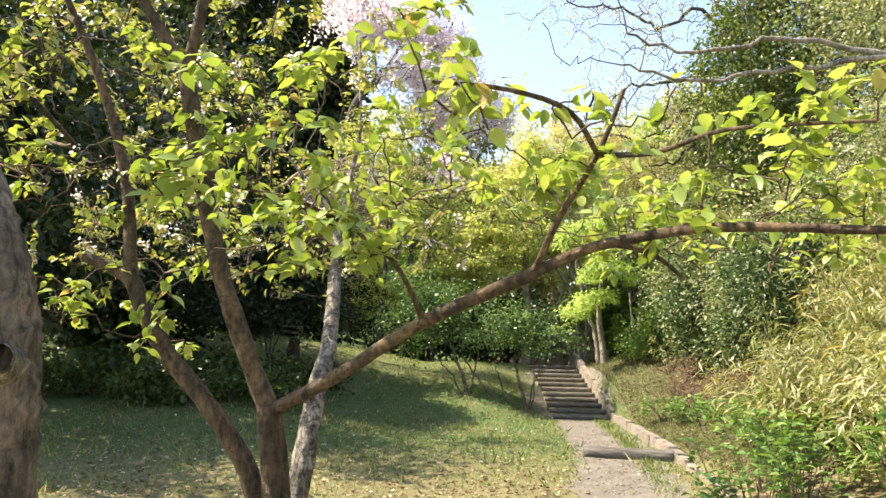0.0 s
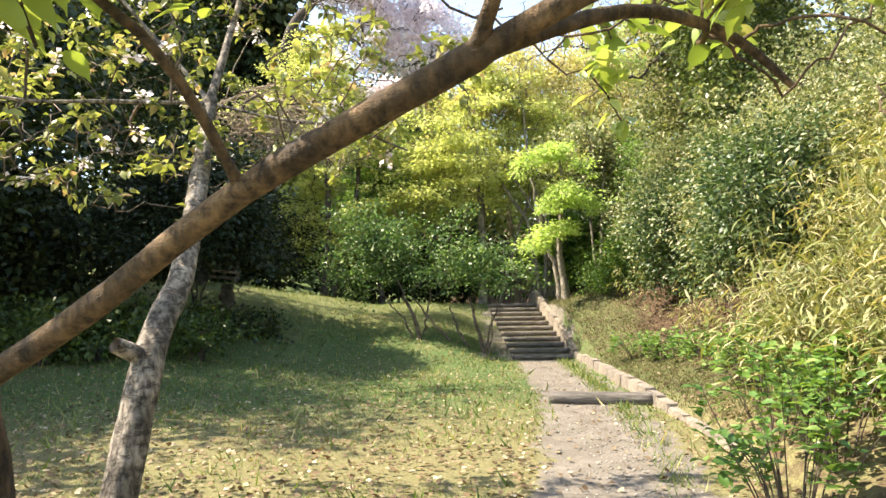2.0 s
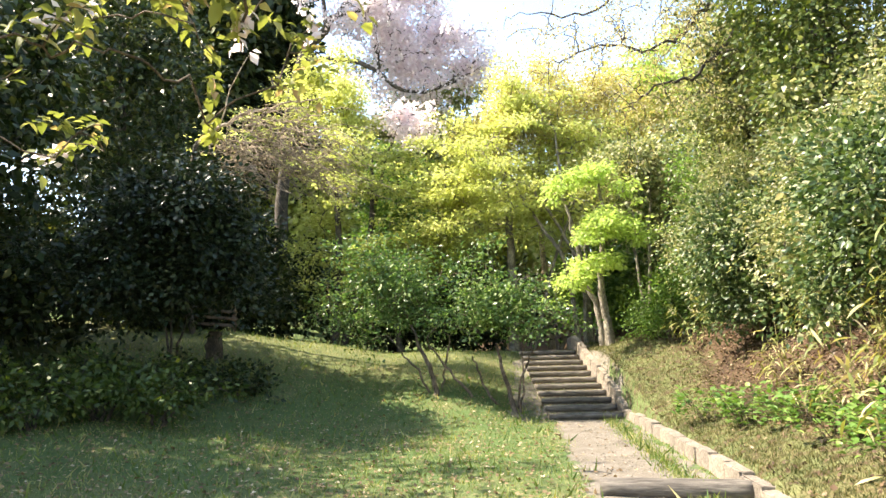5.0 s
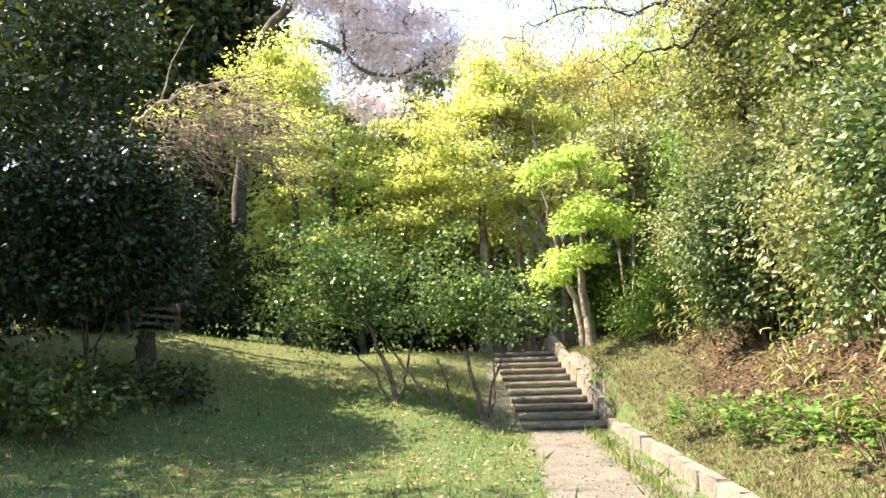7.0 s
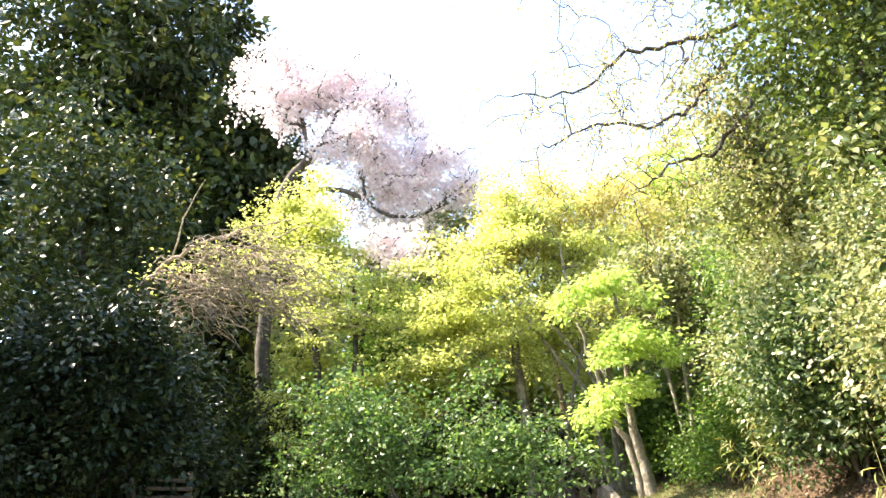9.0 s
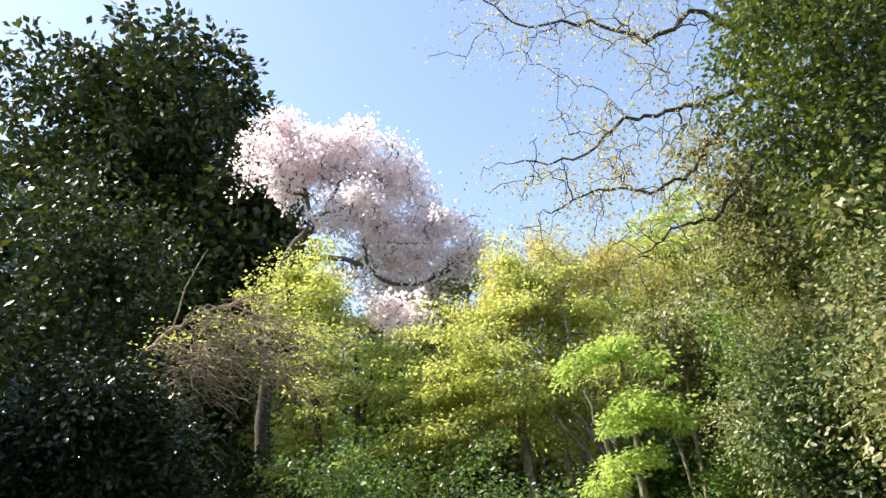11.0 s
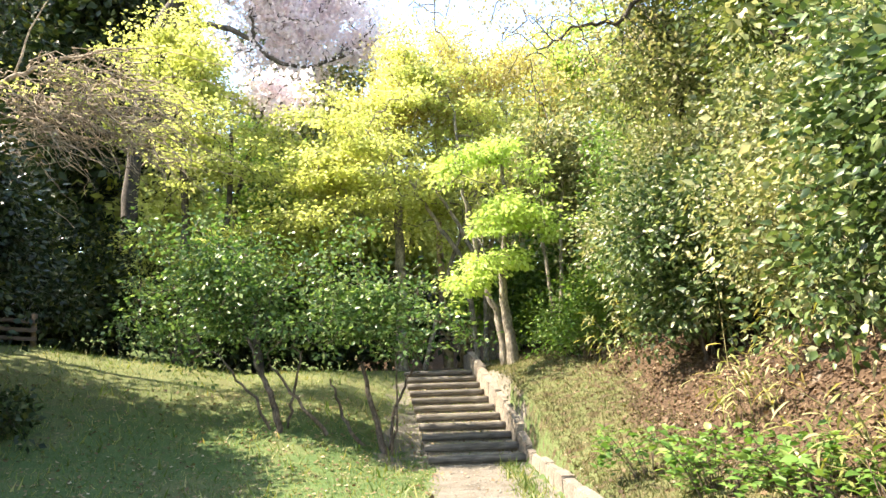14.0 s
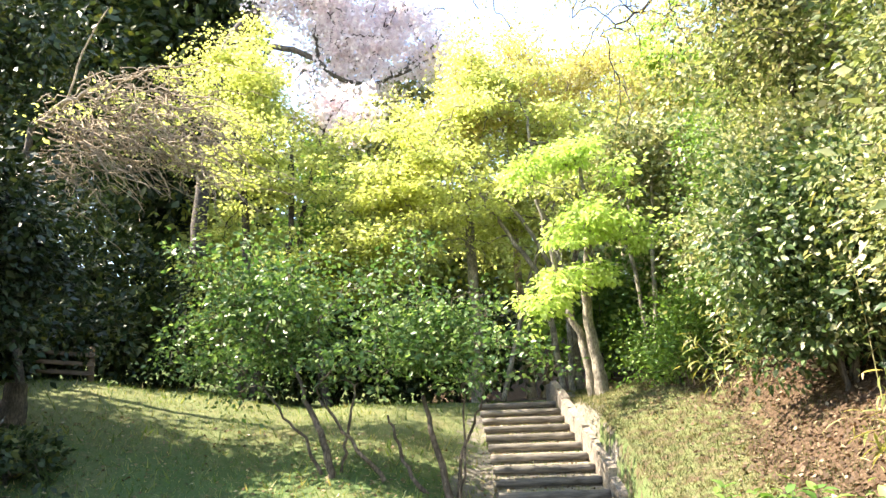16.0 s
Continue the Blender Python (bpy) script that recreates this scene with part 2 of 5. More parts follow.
def put(name, me, parent=None, label="", kind=""):
    ob = new(name, me)
    if kind:
        tagged(ob, kind=kind)
    if parent is not None:
        ob.parent = parent
        ob.matrix_parent_inverse = parent.matrix_basis.inverted()
    if label:
        tagged(ob, label)
    return ob


def part(name, bm, material, parent, label=""):
    me = bpy.data.meshes.new(name)
    bm.to_mesh(me)
    bm.free()
    me.materials.append(material)
    return put(name, me, parent, label)


def base(name, x, y, z, label, category, group="", kind=""):
    ob = new(name)
    ob.matrix_basis = pose(x, y, z)
    return tagged(ob, label, category, group, kind)


# leaf shapes: y along the leaf from the stalk, x across, z out of the blade
DIAMOND = (np.array([(0, 0, 0), (0.30, 0.42, 0.07), (0, 1, -0.05), (-0.30, 0.42, 0.07)]), np.array([(0, 1, 2), (0, 2, 3)]))
ROUND = (np.array([(0, 0, 0), (0.46, 0.45, 0.1), (0, 0.95, 0), (-0.46, 0.45, 0.1)]), np.array([(0, 1, 2), (0, 2, 3)]))
STRAP = (np.array([(0, 0, 0), (0.055, 0.3, 0.03), (-0.055, 0.3, 0.03), (0.05, 0.68, -0.03), (-0.05, 0.68, -0.03), (0, 1, -0.2)]),
         np.array([(0, 1, 2), (1, 3, 2), (2, 3, 4), (3, 5, 4)]))
BLADE = (np.array([(-0.05, 0, 0), (0.05, 0, 0), (0, 1, 0.15)]), np.array([(0, 1, 2)]))


def ovate():
    """A broad pointed leaf, folded along its midrib and curled down at the tip."""
    ys = [0, 0.12, 0.32, 0.55, 0.76, 0.9]
    ws = [0.02, 0.2, 0.31, 0.3, 0.19, 0.07]
    v, f = [], []
    for y, w in zip(ys, ws):
        drop = -0.16 * y * y
        v += [(-w, y, drop + 0.22 * w), (0, y, drop), (w, y, drop + 0.22 * w)]
    v.append((0, 1.06, -0.24))
    for i in range(len(ys) - 1):
        a = 3 * i
        f += [(a, a + 1, a + 4), (a, a + 4, a + 3), (a + 1, a + 2, a + 5), (a + 1, a + 5, a + 4)]
    a = 3 * (len(ys) - 1)
    f += [(a, a + 1, a + 3), (a + 1, a + 2, a + 3)]
    return np.array(v), np.array(f)


OVATE = ovate()
POINTED = (np.array([(0, 0, 0), (-0.3, 0.36, 0.08), (0.3, 0.36, 0.08), (0, 0.45, 0), (-0.2, 0.72, 0), (0.2, 0.72, 0), (0, 1.05, -0.2)]),
           np.array([(0, 3, 1), (0, 2, 3), (1, 3, 4), (3, 2, 5), (3, 6, 4), (3, 5, 6)]))


def unit(a):
    return a / np.maximum(np.linalg.norm(a, axis=-1, keepdims=True), 1e-9)


def strew(name, shape, pos, along, facing, size, mat):
    """Copies of a leaf shape joined into one mesh, at pos, pointing along, facing facing."""
    tv, tf = shape
    y = unit(along)
    x = unit(np.cross(y, facing))
    z = np.cross(x, y)
    s = np.asarray(size)[:, None, None]
    v = pos[:, None, :] + s * (tv[None, :, 0:1] * x[:, None, :] + tv[None, :, 1:2] * y[:, None, :] + tv[None, :, 2:3] * z[:, None, :])
    f = tf[None] + (np.arange(len(pos)) * len(tv))[:, None, None]
    return raw_mesh(name, v.reshape(-1, 3), f.reshape(-1, 3), mat)


def cloud(r, centres, each, spread, size, droop=0.25, up=0.8):
    """Leaf places round the clumps' centres: place, direction, facing and size of each."""
    n = len(centres) * each
    c = np.repeat(np.asarray(centres), each, axis=0)
    off = np.clip(r.normal(0, 1, (n, 3)), -1.7, 1.7) * np.asarray(spread)
    off = off * np.repeat(r.uniform(0.55, 1.45, len(centres)), each)[:, None]
    pos = c + off
    along = unit(off + r.normal(0, 0.6, (n, 3)) * np.mean(spread) + np.array([0, 0, -droop]) * np.mean(spread) * 2)
    facing = unit(r.normal(0, 1, (n, 3)) * (1 - up) + np.array([0, 0, up]))
    return pos, along, facing, size * r.uniform(0.65, 1.3, n)


def lumpy(r, c, radii, n, inner=0.5, rough=0.3, low=-0.8, freq=1.3):
    """Clump centres in the outer part of a crown with an uneven outline."""
    d = unit(r.normal(0, 1, (n * 2, 3)))
    d = d[d[:, 2] > low][:n]
    seed = r.uniform(0, 50, 3)
    bump = np.array([noise.noise(Vector(p * freq + seed)) for p in d])
    fine = np.array([noise.noise(Vector(p * freq * 2.7 - seed)) for p in d])
    rad = (inner + (1 - inner) * r.random(len(d)) ** 0.6) * (1 + rough * (1.9 * bump + 1.2 * fine))
    rad = rad * np.where(r.random(len(d)) < 0.1, r.uniform(1.05, 1.25, len(d)), 1)
    return np.asarray(c) + d * rad[:, None] * np.asarray(radii)


def boughs(r, c, radii, n, per, reach, flat=0.22, inner=0.35, rough=0.4, low=-0.8):
    """Clumps gathered along boughs, with gaps between: n boughs of per clumps each."""
    tips = lumpy(r, c, radii, n, inner, rough, low)
    c = np.asarray(c)
    out = []
    for t in tips:
        d = unit((t - c) * (1, 1, 0.25))
        side = unit(np.cross(d, (0, 0, 1)))
        a, b = r.uniform(-1, 0.35, per), r.uniform(-0.6, 0.6, per)
        q = t + d * (a * reach)[:, None] + side * (b * reach * (0.4 - 0.5 * a))[:, None]
        q[:, 2] += r.normal(0, flat * reach, per) * 0.5 - 0.12 * reach * (a + 1) ** 2
        out.append(q)
    return np.concatenate(out)


def layered(r, cl, step, centre):
    """Gathers clumps into drooping storeys, as maples carry their leaves."""
    cl = cl.copy()
    out = np.linalg.norm(cl[:, :2] - np.asarray(centre)[:2], axis=1)
    level = cl[:, 2] + 0.28 * out
    cl[:, 2] = np.round(level / step) * step - 0.28 * out + r.normal(0, 0.09, len(cl))
    return cl


class Skeleton:
    """Stems and branches as nodes with parents; girth by the load that each carries."""

    def __init__(self):
        self.p, self.par, self.r = [], [], []

    def stem(self, pts, r0, r1, start=-1, steps=4, jig=0.0, r=None):
        """A hand-set limb through pts, with radii from r0 to r1; returns its last node."""
        pts = [np.array(p, float) for p in pts]
        last = start
        if start >= 0:
            pts = [self.p[start]] + pts
        n = (len(pts) - 1) * steps
        for i in range(n + 1):
            if start >= 0 and i == 0:
                continue
            k, f = min(i // steps, len(pts) - 2), i / steps - min(i // steps, len(pts) - 2)
            a, b = pts[max(k - 1, 0)], pts[min(k + 2, len(pts) - 1)]
            q, w = pts[k], pts[k + 1]
            t1, t2 = (w - a) / 2, (b - q) / 2
            h = q * (2 * f**3 - 3 * f**2 + 1) + t1 * (f**3 - 2 * f**2 + f) + w * (3 * f**2 - 2 * f**3) + t2 * (f**3 - f**2)
            if jig and r is not None and 0 < i < n:
                h = h + r.normal(0, jig, 3)
            self.p.append(h)
            self.par.append(last)
            self.r.append(r0 + (r1 - r0) * i / n)
            last = len(self.p) - 1
        return last

    def near(self, q):
        d = np.linalg.norm(np.array(self.p) - np.array(q), axis=1)
        return int(np.argmin(d))

    def grow(self, r, targets, tip=0.006, gain=0.45, sag=0.05, bias=0.35, segs=4, cap=0.6):
        first = len(self.p)
        trunk = np.mean(np.array(self.p), axis=0)
        order = np.argsort(np.linalg.norm(targets - trunk, axis=1))
        arr = list(self.p)
        for i in order:
            t = targets[i]
            a = np.array(arr)
            d = np.linalg.norm(a - t, axis=1) + bias * np.maximum(a[:, 2] - t[2], 0) * 1.5
            last = int(np.argmin(d))
            s = arr[last]
            ln = np.linalg.norm(t - s)
            for j in range(1, segs + 1):
                f = j / segs
                q = s + (t - s) * f + r.normal(0, 0.06 * ln, 3) * (j < segs)
                q[2] += 0.12 * ln * math.sin(math.pi * f) - sag * ln * f * f
                arr.append(q)
                self.p.append(q)
                self.par.append(last)
                self.r.append(0.0)
                last = len(self.p) - 1
        load = np.zeros(len(self.p))
        for i in range(len(self.p) - 1, first - 1, -1):
            load[i] += 1 if load[i] == 0 else 0
            if self.par[i] >= 0:
                load[self.par[i]] += load[i] * 0.98
        for i in range(first, len(self.p)):
            up = self.r[self.par[i]] if self.par[i] >= 0 else 1
            self.r[i] = min(tip * max(load[i], 1) ** gain, up * 0.92 if up > tip * 1.3 else up)
        return first

    def mesh(self, name, mat, lo=0, hi=None, sides=6, rough=0.0, r=None):
        """Tubes along the chains of nodes lo to hi."""
        hi = len(self.p) if hi is None else hi
        kids = {}
        for i in range(lo, hi):
            kids.setdefault(self.par[i], []).append(i)
        used, V, F = set(), [], []
        ang = np.linspace(0, 2 * np.pi, sides, endpoint=False)
        ca, sa = np.cos(ang)[:, None], np.sin(ang)[:, None]
        for i in range(lo, hi):
            if i in used:
                continue
            chain = [self.par[i]] if self.par[i] >= 0 else []
            j = i
            while j is not None:
                used.add(j)
                chain.append(j)
                opts = [c for c in kids.get(j, []) if c not in used]
                j = max(opts, key=lambda c: self.r[c]) if opts else None
            if len(chain) < 2:
                continue
            P = np.array([self.p[c] for c in chain])
            R = np.array([self.r[c] for c in chain])
            if self.par[i] >= 0:
                R[0] = min(R[0], R[1] * 1.35)
            T = unit(np.gradient(P, axis=0))
            u = np.cross(T[0], (0.31, 0.87, 0.38))
            off = len(V) * 0 + sum(len(v) for v in V)
            for k in range(len(P)):
                u = unit(u - T[k] * np.dot(u, T[k]))
                w = np.cross(T[k], u)
                rr = R[k]
                ring = P[k] + rr * (ca * u + sa * w)
                if rough and r is not None:
                    ring = ring + (ca * u + sa * w) * r.normal(0, rough * rr, (sides, 1))
                V.append(ring)
            m = len(P)
            for k in range(m - 1):
                for s in range(sides):
                    a, b = off + k * sides + s, off + k * sides + (s + 1) % sides
                    F.append((a, b, b + sides, a + sides))
        return raw_mesh(name, np.concatenate(V), np.array(F), mat, True)


# ---- the lie of the land ----
def smooth(a, b, v):
    t = np.clip((v - a) / (b - a), 0, 1)
    return t * t * (3 - 2 * t)


def kerb_x(y):
    return np.where(y < 19, 3.62 + 0.105 * (y - 11), 4.46)


def path_mid(y):
    return np.where(y < 8, 0.27 * y, np.where(y < 12, 2.16 + 0.19 * (y - 8), 2.92 + 0.115 * (y - 12)))


STAIR_Y, STAIR_RUN, STAIR_RISE, STEPS = 19.0, 0.475, 0.125, 11


def side_rise(x):
    """The lawn climbs gently away from the path."""
    w = np.maximum(-x - 0.6, 0)
    return 0.16 * np.minimum(w, 4) + 0.1 * np.maximum(w - 4, 0)


def height(x, y):
    x, y = np.asarray(x, float), np.asarray(y, float)
    kx = kerb_x(y)
    lawn = 1.4 * smooth(16.3, 24.2, y) + side_rise(x) * smooth(11, 20, y) * smooth(60, 20, -x)
    lawn = lawn + 0.30 * np.maximum(y - 30, 0) * smooth(120, 30, y)
    d = np.maximum(x - kx, 0)
    bank = 0.17 + 0.27 * np.minimum(d, 2.0) + 0.78 * np.clip(d - 1.7, 0, 9) + 1.15 * smooth(15, 22.5, y) * smooth(4.5, 1.0, d)
    bank = bank * smooth(2.0, 8.0, y + d * 2.2)
    stair = np.clip((y - STAIR_Y) / STAIR_RUN * STAIR_RISE, 0, 1.4) - 0.06
    on = smooth(kx + 0.02, kx + 0.16, x)
    left = smooth(kx - 1.62, kx - 1.95, x)
    side = np.clip((y - STAIR_Y) / STAIR_RUN * STAIR_RISE, 0, 1.4)
    lawn = lawn + (side - lawn) * smooth(kx - 3.3, kx - 1.7, x) * smooth(16.5, 18.5, y) * smooth(25, 24, y)
    inner = np.where(y < STAIR_Y, lawn * left, lawn * left + stair * (1 - left))
    z = inner * (1 - on) + np.maximum(bank, np.where(y > STAIR_Y, stair + 0.2, 0)) * on
    back = smooth(24.3, 26.0, y)
    flat = 1.36 + 0.30 * np.maximum(y - 30, 0) * smooth(120, 30, y) + side_rise(x) * smooth(60, 20, -x)
    z = z * (1 - back) + np.maximum(flat, np.where(x > kx + 0.8, bank, -9)) * back
    z = z + 0.02 * np.sin(x * 2.1 + y * 1.3) * smooth(0.5, 2, np.abs(x - path_mid(y)))
    return z


def ground_z(x, y):
    return float(height(x, y))


def spaced(fine_lo, fine_hi, step, far):
    mid = np.arange(fine_lo, fine_hi + 1e-6, step)
    g = np.geomspace(step, far, 34).cumsum()
    g = g[g < far]
    return np.concatenate([(fine_lo - g)[::-1], mid, fine_hi + g])


def build_ground():
    xs, ys = spaced(-8, 9, 0.12, 600), spaced(1.5, 26.5, 0.12, 600)
    X, Y = np.meshgrid(xs, ys)
    Z = height(X, Y)
    r = rng_for(3)
    Z = Z + r.normal(0, 0.006, Z.shape)
    nx, ny = len(xs), len(ys)
    i = np.arange(nx * ny).reshape(ny, nx)
    F = np.stack([i[:-1, :-1], i[:-1, 1:], i[1:, 1:], i[1:, :-1]], -1).reshape(-1, 4)
    me = raw_mesh("ground", np.stack([X, Y, Z], -1).reshape(-1, 3), F, GROUND, True)
    px = np.abs(X - path_mid(Y))
    track = smooth(0.95, 0.45, px) * smooth(26, 24, Y)
    side = smooth(1.85, 1.4, px) * smooth(17.6, 19.2, Y) * smooth(24.4, 23.6, Y) * (X < path_mid(Y))
    track = np.maximum(track, 0.62 * side)
    strip = smooth(0.12, 0.02, np.abs(X - path_mid(Y) - 0.42)) * smooth(10, 13, Y)
    track = np.clip(track - 0.55 * strip, 0, 1)
    d = X - kerb_x(Y)
    lit = smooth(0.5, 1.75, d) * smooth(5, 10, Y) * (1 - 0.45 * smooth(17.0, 18.6, Y) * smooth(2.4, 1.7, d)) + 0.8 * smooth(26.5, 28, Y) * smooth(0, 3, X)
    lit = np.clip(np.maximum(lit, 0.46 * smooth(-0.06, 0.02, d) * (Y < 26)), 0, 1)
    # dry grass near and on the bank; the band at y 19.5-25.5 paints sunlight
    dry = np.maximum(smooth(13.5, 9.0, Y) + 0.45 * smooth(19.5, 21.5, Y) * smooth(25.5, 24, Y), 0.5 * smooth(0.0, 0.3, d) * smooth(40, 30, Y))
    for key, val in (("path", track), ("litter", lit), ("dry", dry)):
        at = me.attributes.new(key, "FLOAT", "POINT")
        at.data.foreach_set("value", val.ravel().astype(np.float32))
    return tagged(put("ground", me), "lawn with dry patches, a painted pale sunlit strip and a worn dirt path", "ground", kind="structure")


build_ground()


def box(bm, x0, x1, y0, y1, z0, z1, bev=0.0):
    g = bmesh.ops.create_cube(bm, size=1, matrix=Matrix.Translation(((x0 + x1) / 2, (y0 + y1) / 2, (z0 + z1) / 2)) @ Matrix.Diagonal((x1 - x0, y1 - y0, z1 - z0, 1)))
    if bev:
        ed = list({e for v in g["verts"] for e in v.link_edges})
        bmesh.ops.bevel(bm, geom=ed, offset=bev, segments=2, affect="EDGES")


def log_mesh(name, length, rad, seed):
    """A weathered round timber along x, a little uneven, with cut ends."""
    r = rng_for(seed)
    n, sides = 14, 12
    V, F = [], []
    for i in range(n + 1):
        x = length * (i / n - 0.5)
        for s in range(sides):
            a = 2 * math.pi * s / sides
            k = rad * (1 + r.normal(0, 0.035)) * (0.93 if i in (0, n) else 1)
            V.append((x, k * math.cos(a), k * math.sin(a)))
    for i in range(n):
        for s in range(sides):
            a, b = i * sides + s, i * sides + (s + 1) % sides
            F.append((a, a + sides, b + sides, b))
    V += [(-length / 2, 0, 0), (length / 2, 0, 0)]
    for s in range(sides):
        b = (s + 1) % sides
        F.append((len(V) - 2, s, b, b))
        F.append((len(V) - 1, n * sides + b, n * sides + s, n * sides + s))
    me = bpy.data.meshes.new(name)
    me.from_pydata(V, [], [tuple(dict.fromkeys(f)) for f in F])
    me.materials.append(LOG)
    for p in me.polygons:
        p.use_smooth = len(p.vertices) == 4
    return me


# ---- stairway, loose log, kerb ----
def stairway():
    st = base("stairway", 3.72, STAIR_Y, 0, "outdoor stairs of weathered round logs and packed earth", "stairs", kind="structure")
    logs = [log_mesh("log", 1.5, 0.06, 20 + i) for i in range(4)]
    for i in range(STEPS):
        y = STAIR_Y + i * STAIR_RUN
        kx = float(kerb_x(y))
        bm = bmesh.new()
        box(bm, kx - 1.5, kx - 0.02, y + 0.02, y + STAIR_RUN + 0.03, STAIR_RISE * i - 0.25, STAIR_RISE * (i + 1) - 0.02, 0.015)
        step = part("step", bm, EARTH, st)
        lg = put("log", logs[i % 4], step, "weathered grey log edging")
        lg.matrix_basis = pose(kx - 0.78, y, STAIR_RISE * (i + 1) - 0.06, (i * 67) % 360, 0, -1.5 + (i * 37 % 5 - 2) * 0.5)


def loose_log():
    me = log_mesh("log", 1.42, 0.10, 31)
    ob = put("fallen_log", me)
    ob.matrix_basis = pose(2.98, 11.52, 0.07, 40, 0, -14)
    tagged(ob, "grey weathered log lying across the dirt path", "log")


def kerb():
    k = base("kerb_wall", float(kerb_x(14.0)), 14, 0, "low kerb of upright pinkish stone blocks beside the path", "kerb", kind="structure")
    r = rng_for(5)
    shapes = []
    for s in range(5):
        bm = bmesh.new()
        box(bm, -0.07, 0.07, -0.5, 0.5, -0.5, 0.5, 0.018)
        for v in bm.verts:
            v.co += Vector(r.normal(0, 0.008, 3))
        me = bpy.data.meshes.new("block")
        bm.to_mesh(me)
        bm.free()
        me.materials.append(STONE)
        shapes.append(me)
    y, i = 8.2, 0
    while y < 24.6:
        ln = 0.52 + r.uniform(0, 0.12)
        ym = y + ln / 2
        top = 0.07 + 0.13 * float(smooth(9.5, 12, ym)) + max(0, (ym - STAIR_Y) / STAIR_RUN * STAIR_RISE) + 0.2 * float(smooth(18.6, 20, ym)) + r.uniform(-0.015, 0.02)
        h = 0.5 + 0.2 * (ym > STAIR_Y)
        b = put("block", shapes[i % 5], k)
        x0, x1 = float(kerb_x(y)), float(kerb_x(y + ln))
        b.matrix_basis = pose((x0 + x1) / 2 + 0.05 + r.uniform(-0.012, 0.012), ym, min(top, 1.72) - h / 2, r.uniform(-1, 1) + (14.7 if STAIR_Y < ym < 24.1 else 0), r.uniform(-2, 2), -math.degrees(math.atan2(x1 - x0, ln))) @ Matrix.Diagonal((1, ln - 0.012, h, 1))
        y += ln
        i += 1


stairway()
loose_log()
kerb()


# ---- trees ----
def crown_of(name, tree, shape, parts, mat, label="", kind="stuff"):
    pos, along, facing, size = (np.concatenate(a) for a in zip(*parts))
    return put(name, strew(name, shape, pos, along, facing, size, mat), tree, label, kind)


def tree(name, foot, label, stems, clumps, mat, bark, each, spread, size, shape=DIAMOND, seed=1, category="tree", droop=0.25, up=0.45,
         tip=0.008, group="", gain=0.45, sides=6, branch=1.0):
    """A standing tree: hand-set stems, branches grown out to the clumps, a crown of leaves."""
    r = rng_for(seed)
    x, y = foot
    t = base(name, x, y, ground_z(x, y), label, category, group)
    sk = Skeleton()
    for pts, r0, r1 in stems:
        sk.stem(pts, r0, r1, -1, 5, 0.02, r)
    n0 = len(sk.p)
    clumps = np.asarray(clumps)
    pick = clumps if branch >= 1 else clumps[r.random(len(clumps)) < branch]
    sk.grow(r, pick, tip, gain)
    put("trunk", sk.mesh("trunk", bark, 0, n0, 9, 0.04, r), t)
    put("branchwork", sk.mesh("branchwork", bark, n0, None, sides if len(clumps) < 150 else 4), t, kind="stuff")
    crown_of("crown", t, shape, [cloud(r, clumps, each, spread, size, droop, up)], mat)
    return t


def bush(name, foot, label, clumps, mat, each, spread, size, shape=DIAMOND, seed=1, category="bush", droop=0.2, up=0.4, bark=BARK_DARK, stems=4, group="", tip=0.006):
    r = rng_for(seed)
    x, y = foot
    z = ground_z(x, y)
    t = base(name, x, y, z, label, category, group)
    clumps = np.asarray(clumps)
    mid = clumps.mean(axis=0)
    sk = Skeleton()
    for s in range(stems):
        a = 2 * math.pi * s / stems + r.uniform(0, 1)
        e = (mid - (x, y, z)) * 0.55
        f = np.array([math.cos(a), math.sin(a), 0])
        sk.stem([(x, y, z - 0.1) + f * 0.08, (x, y, z) + e * 0.5 + f * 0.15, (x, y, z) + e + f * 0.4], 0.035, 0.015, -1, 4, 0.02, r)
    n0 = len(sk.p)
    sk.grow(r, clumps[:: max(1, len(clumps) // 120)], tip)
    put("branchwork", sk.mesh("branchwork", bark, 0, None, 5), t, kind="stuff")
    crown_of("foliage", t, shape, [cloud(r, clumps, each, spread, size, droop, up)], mat)
    return t


R = rng_for(11)

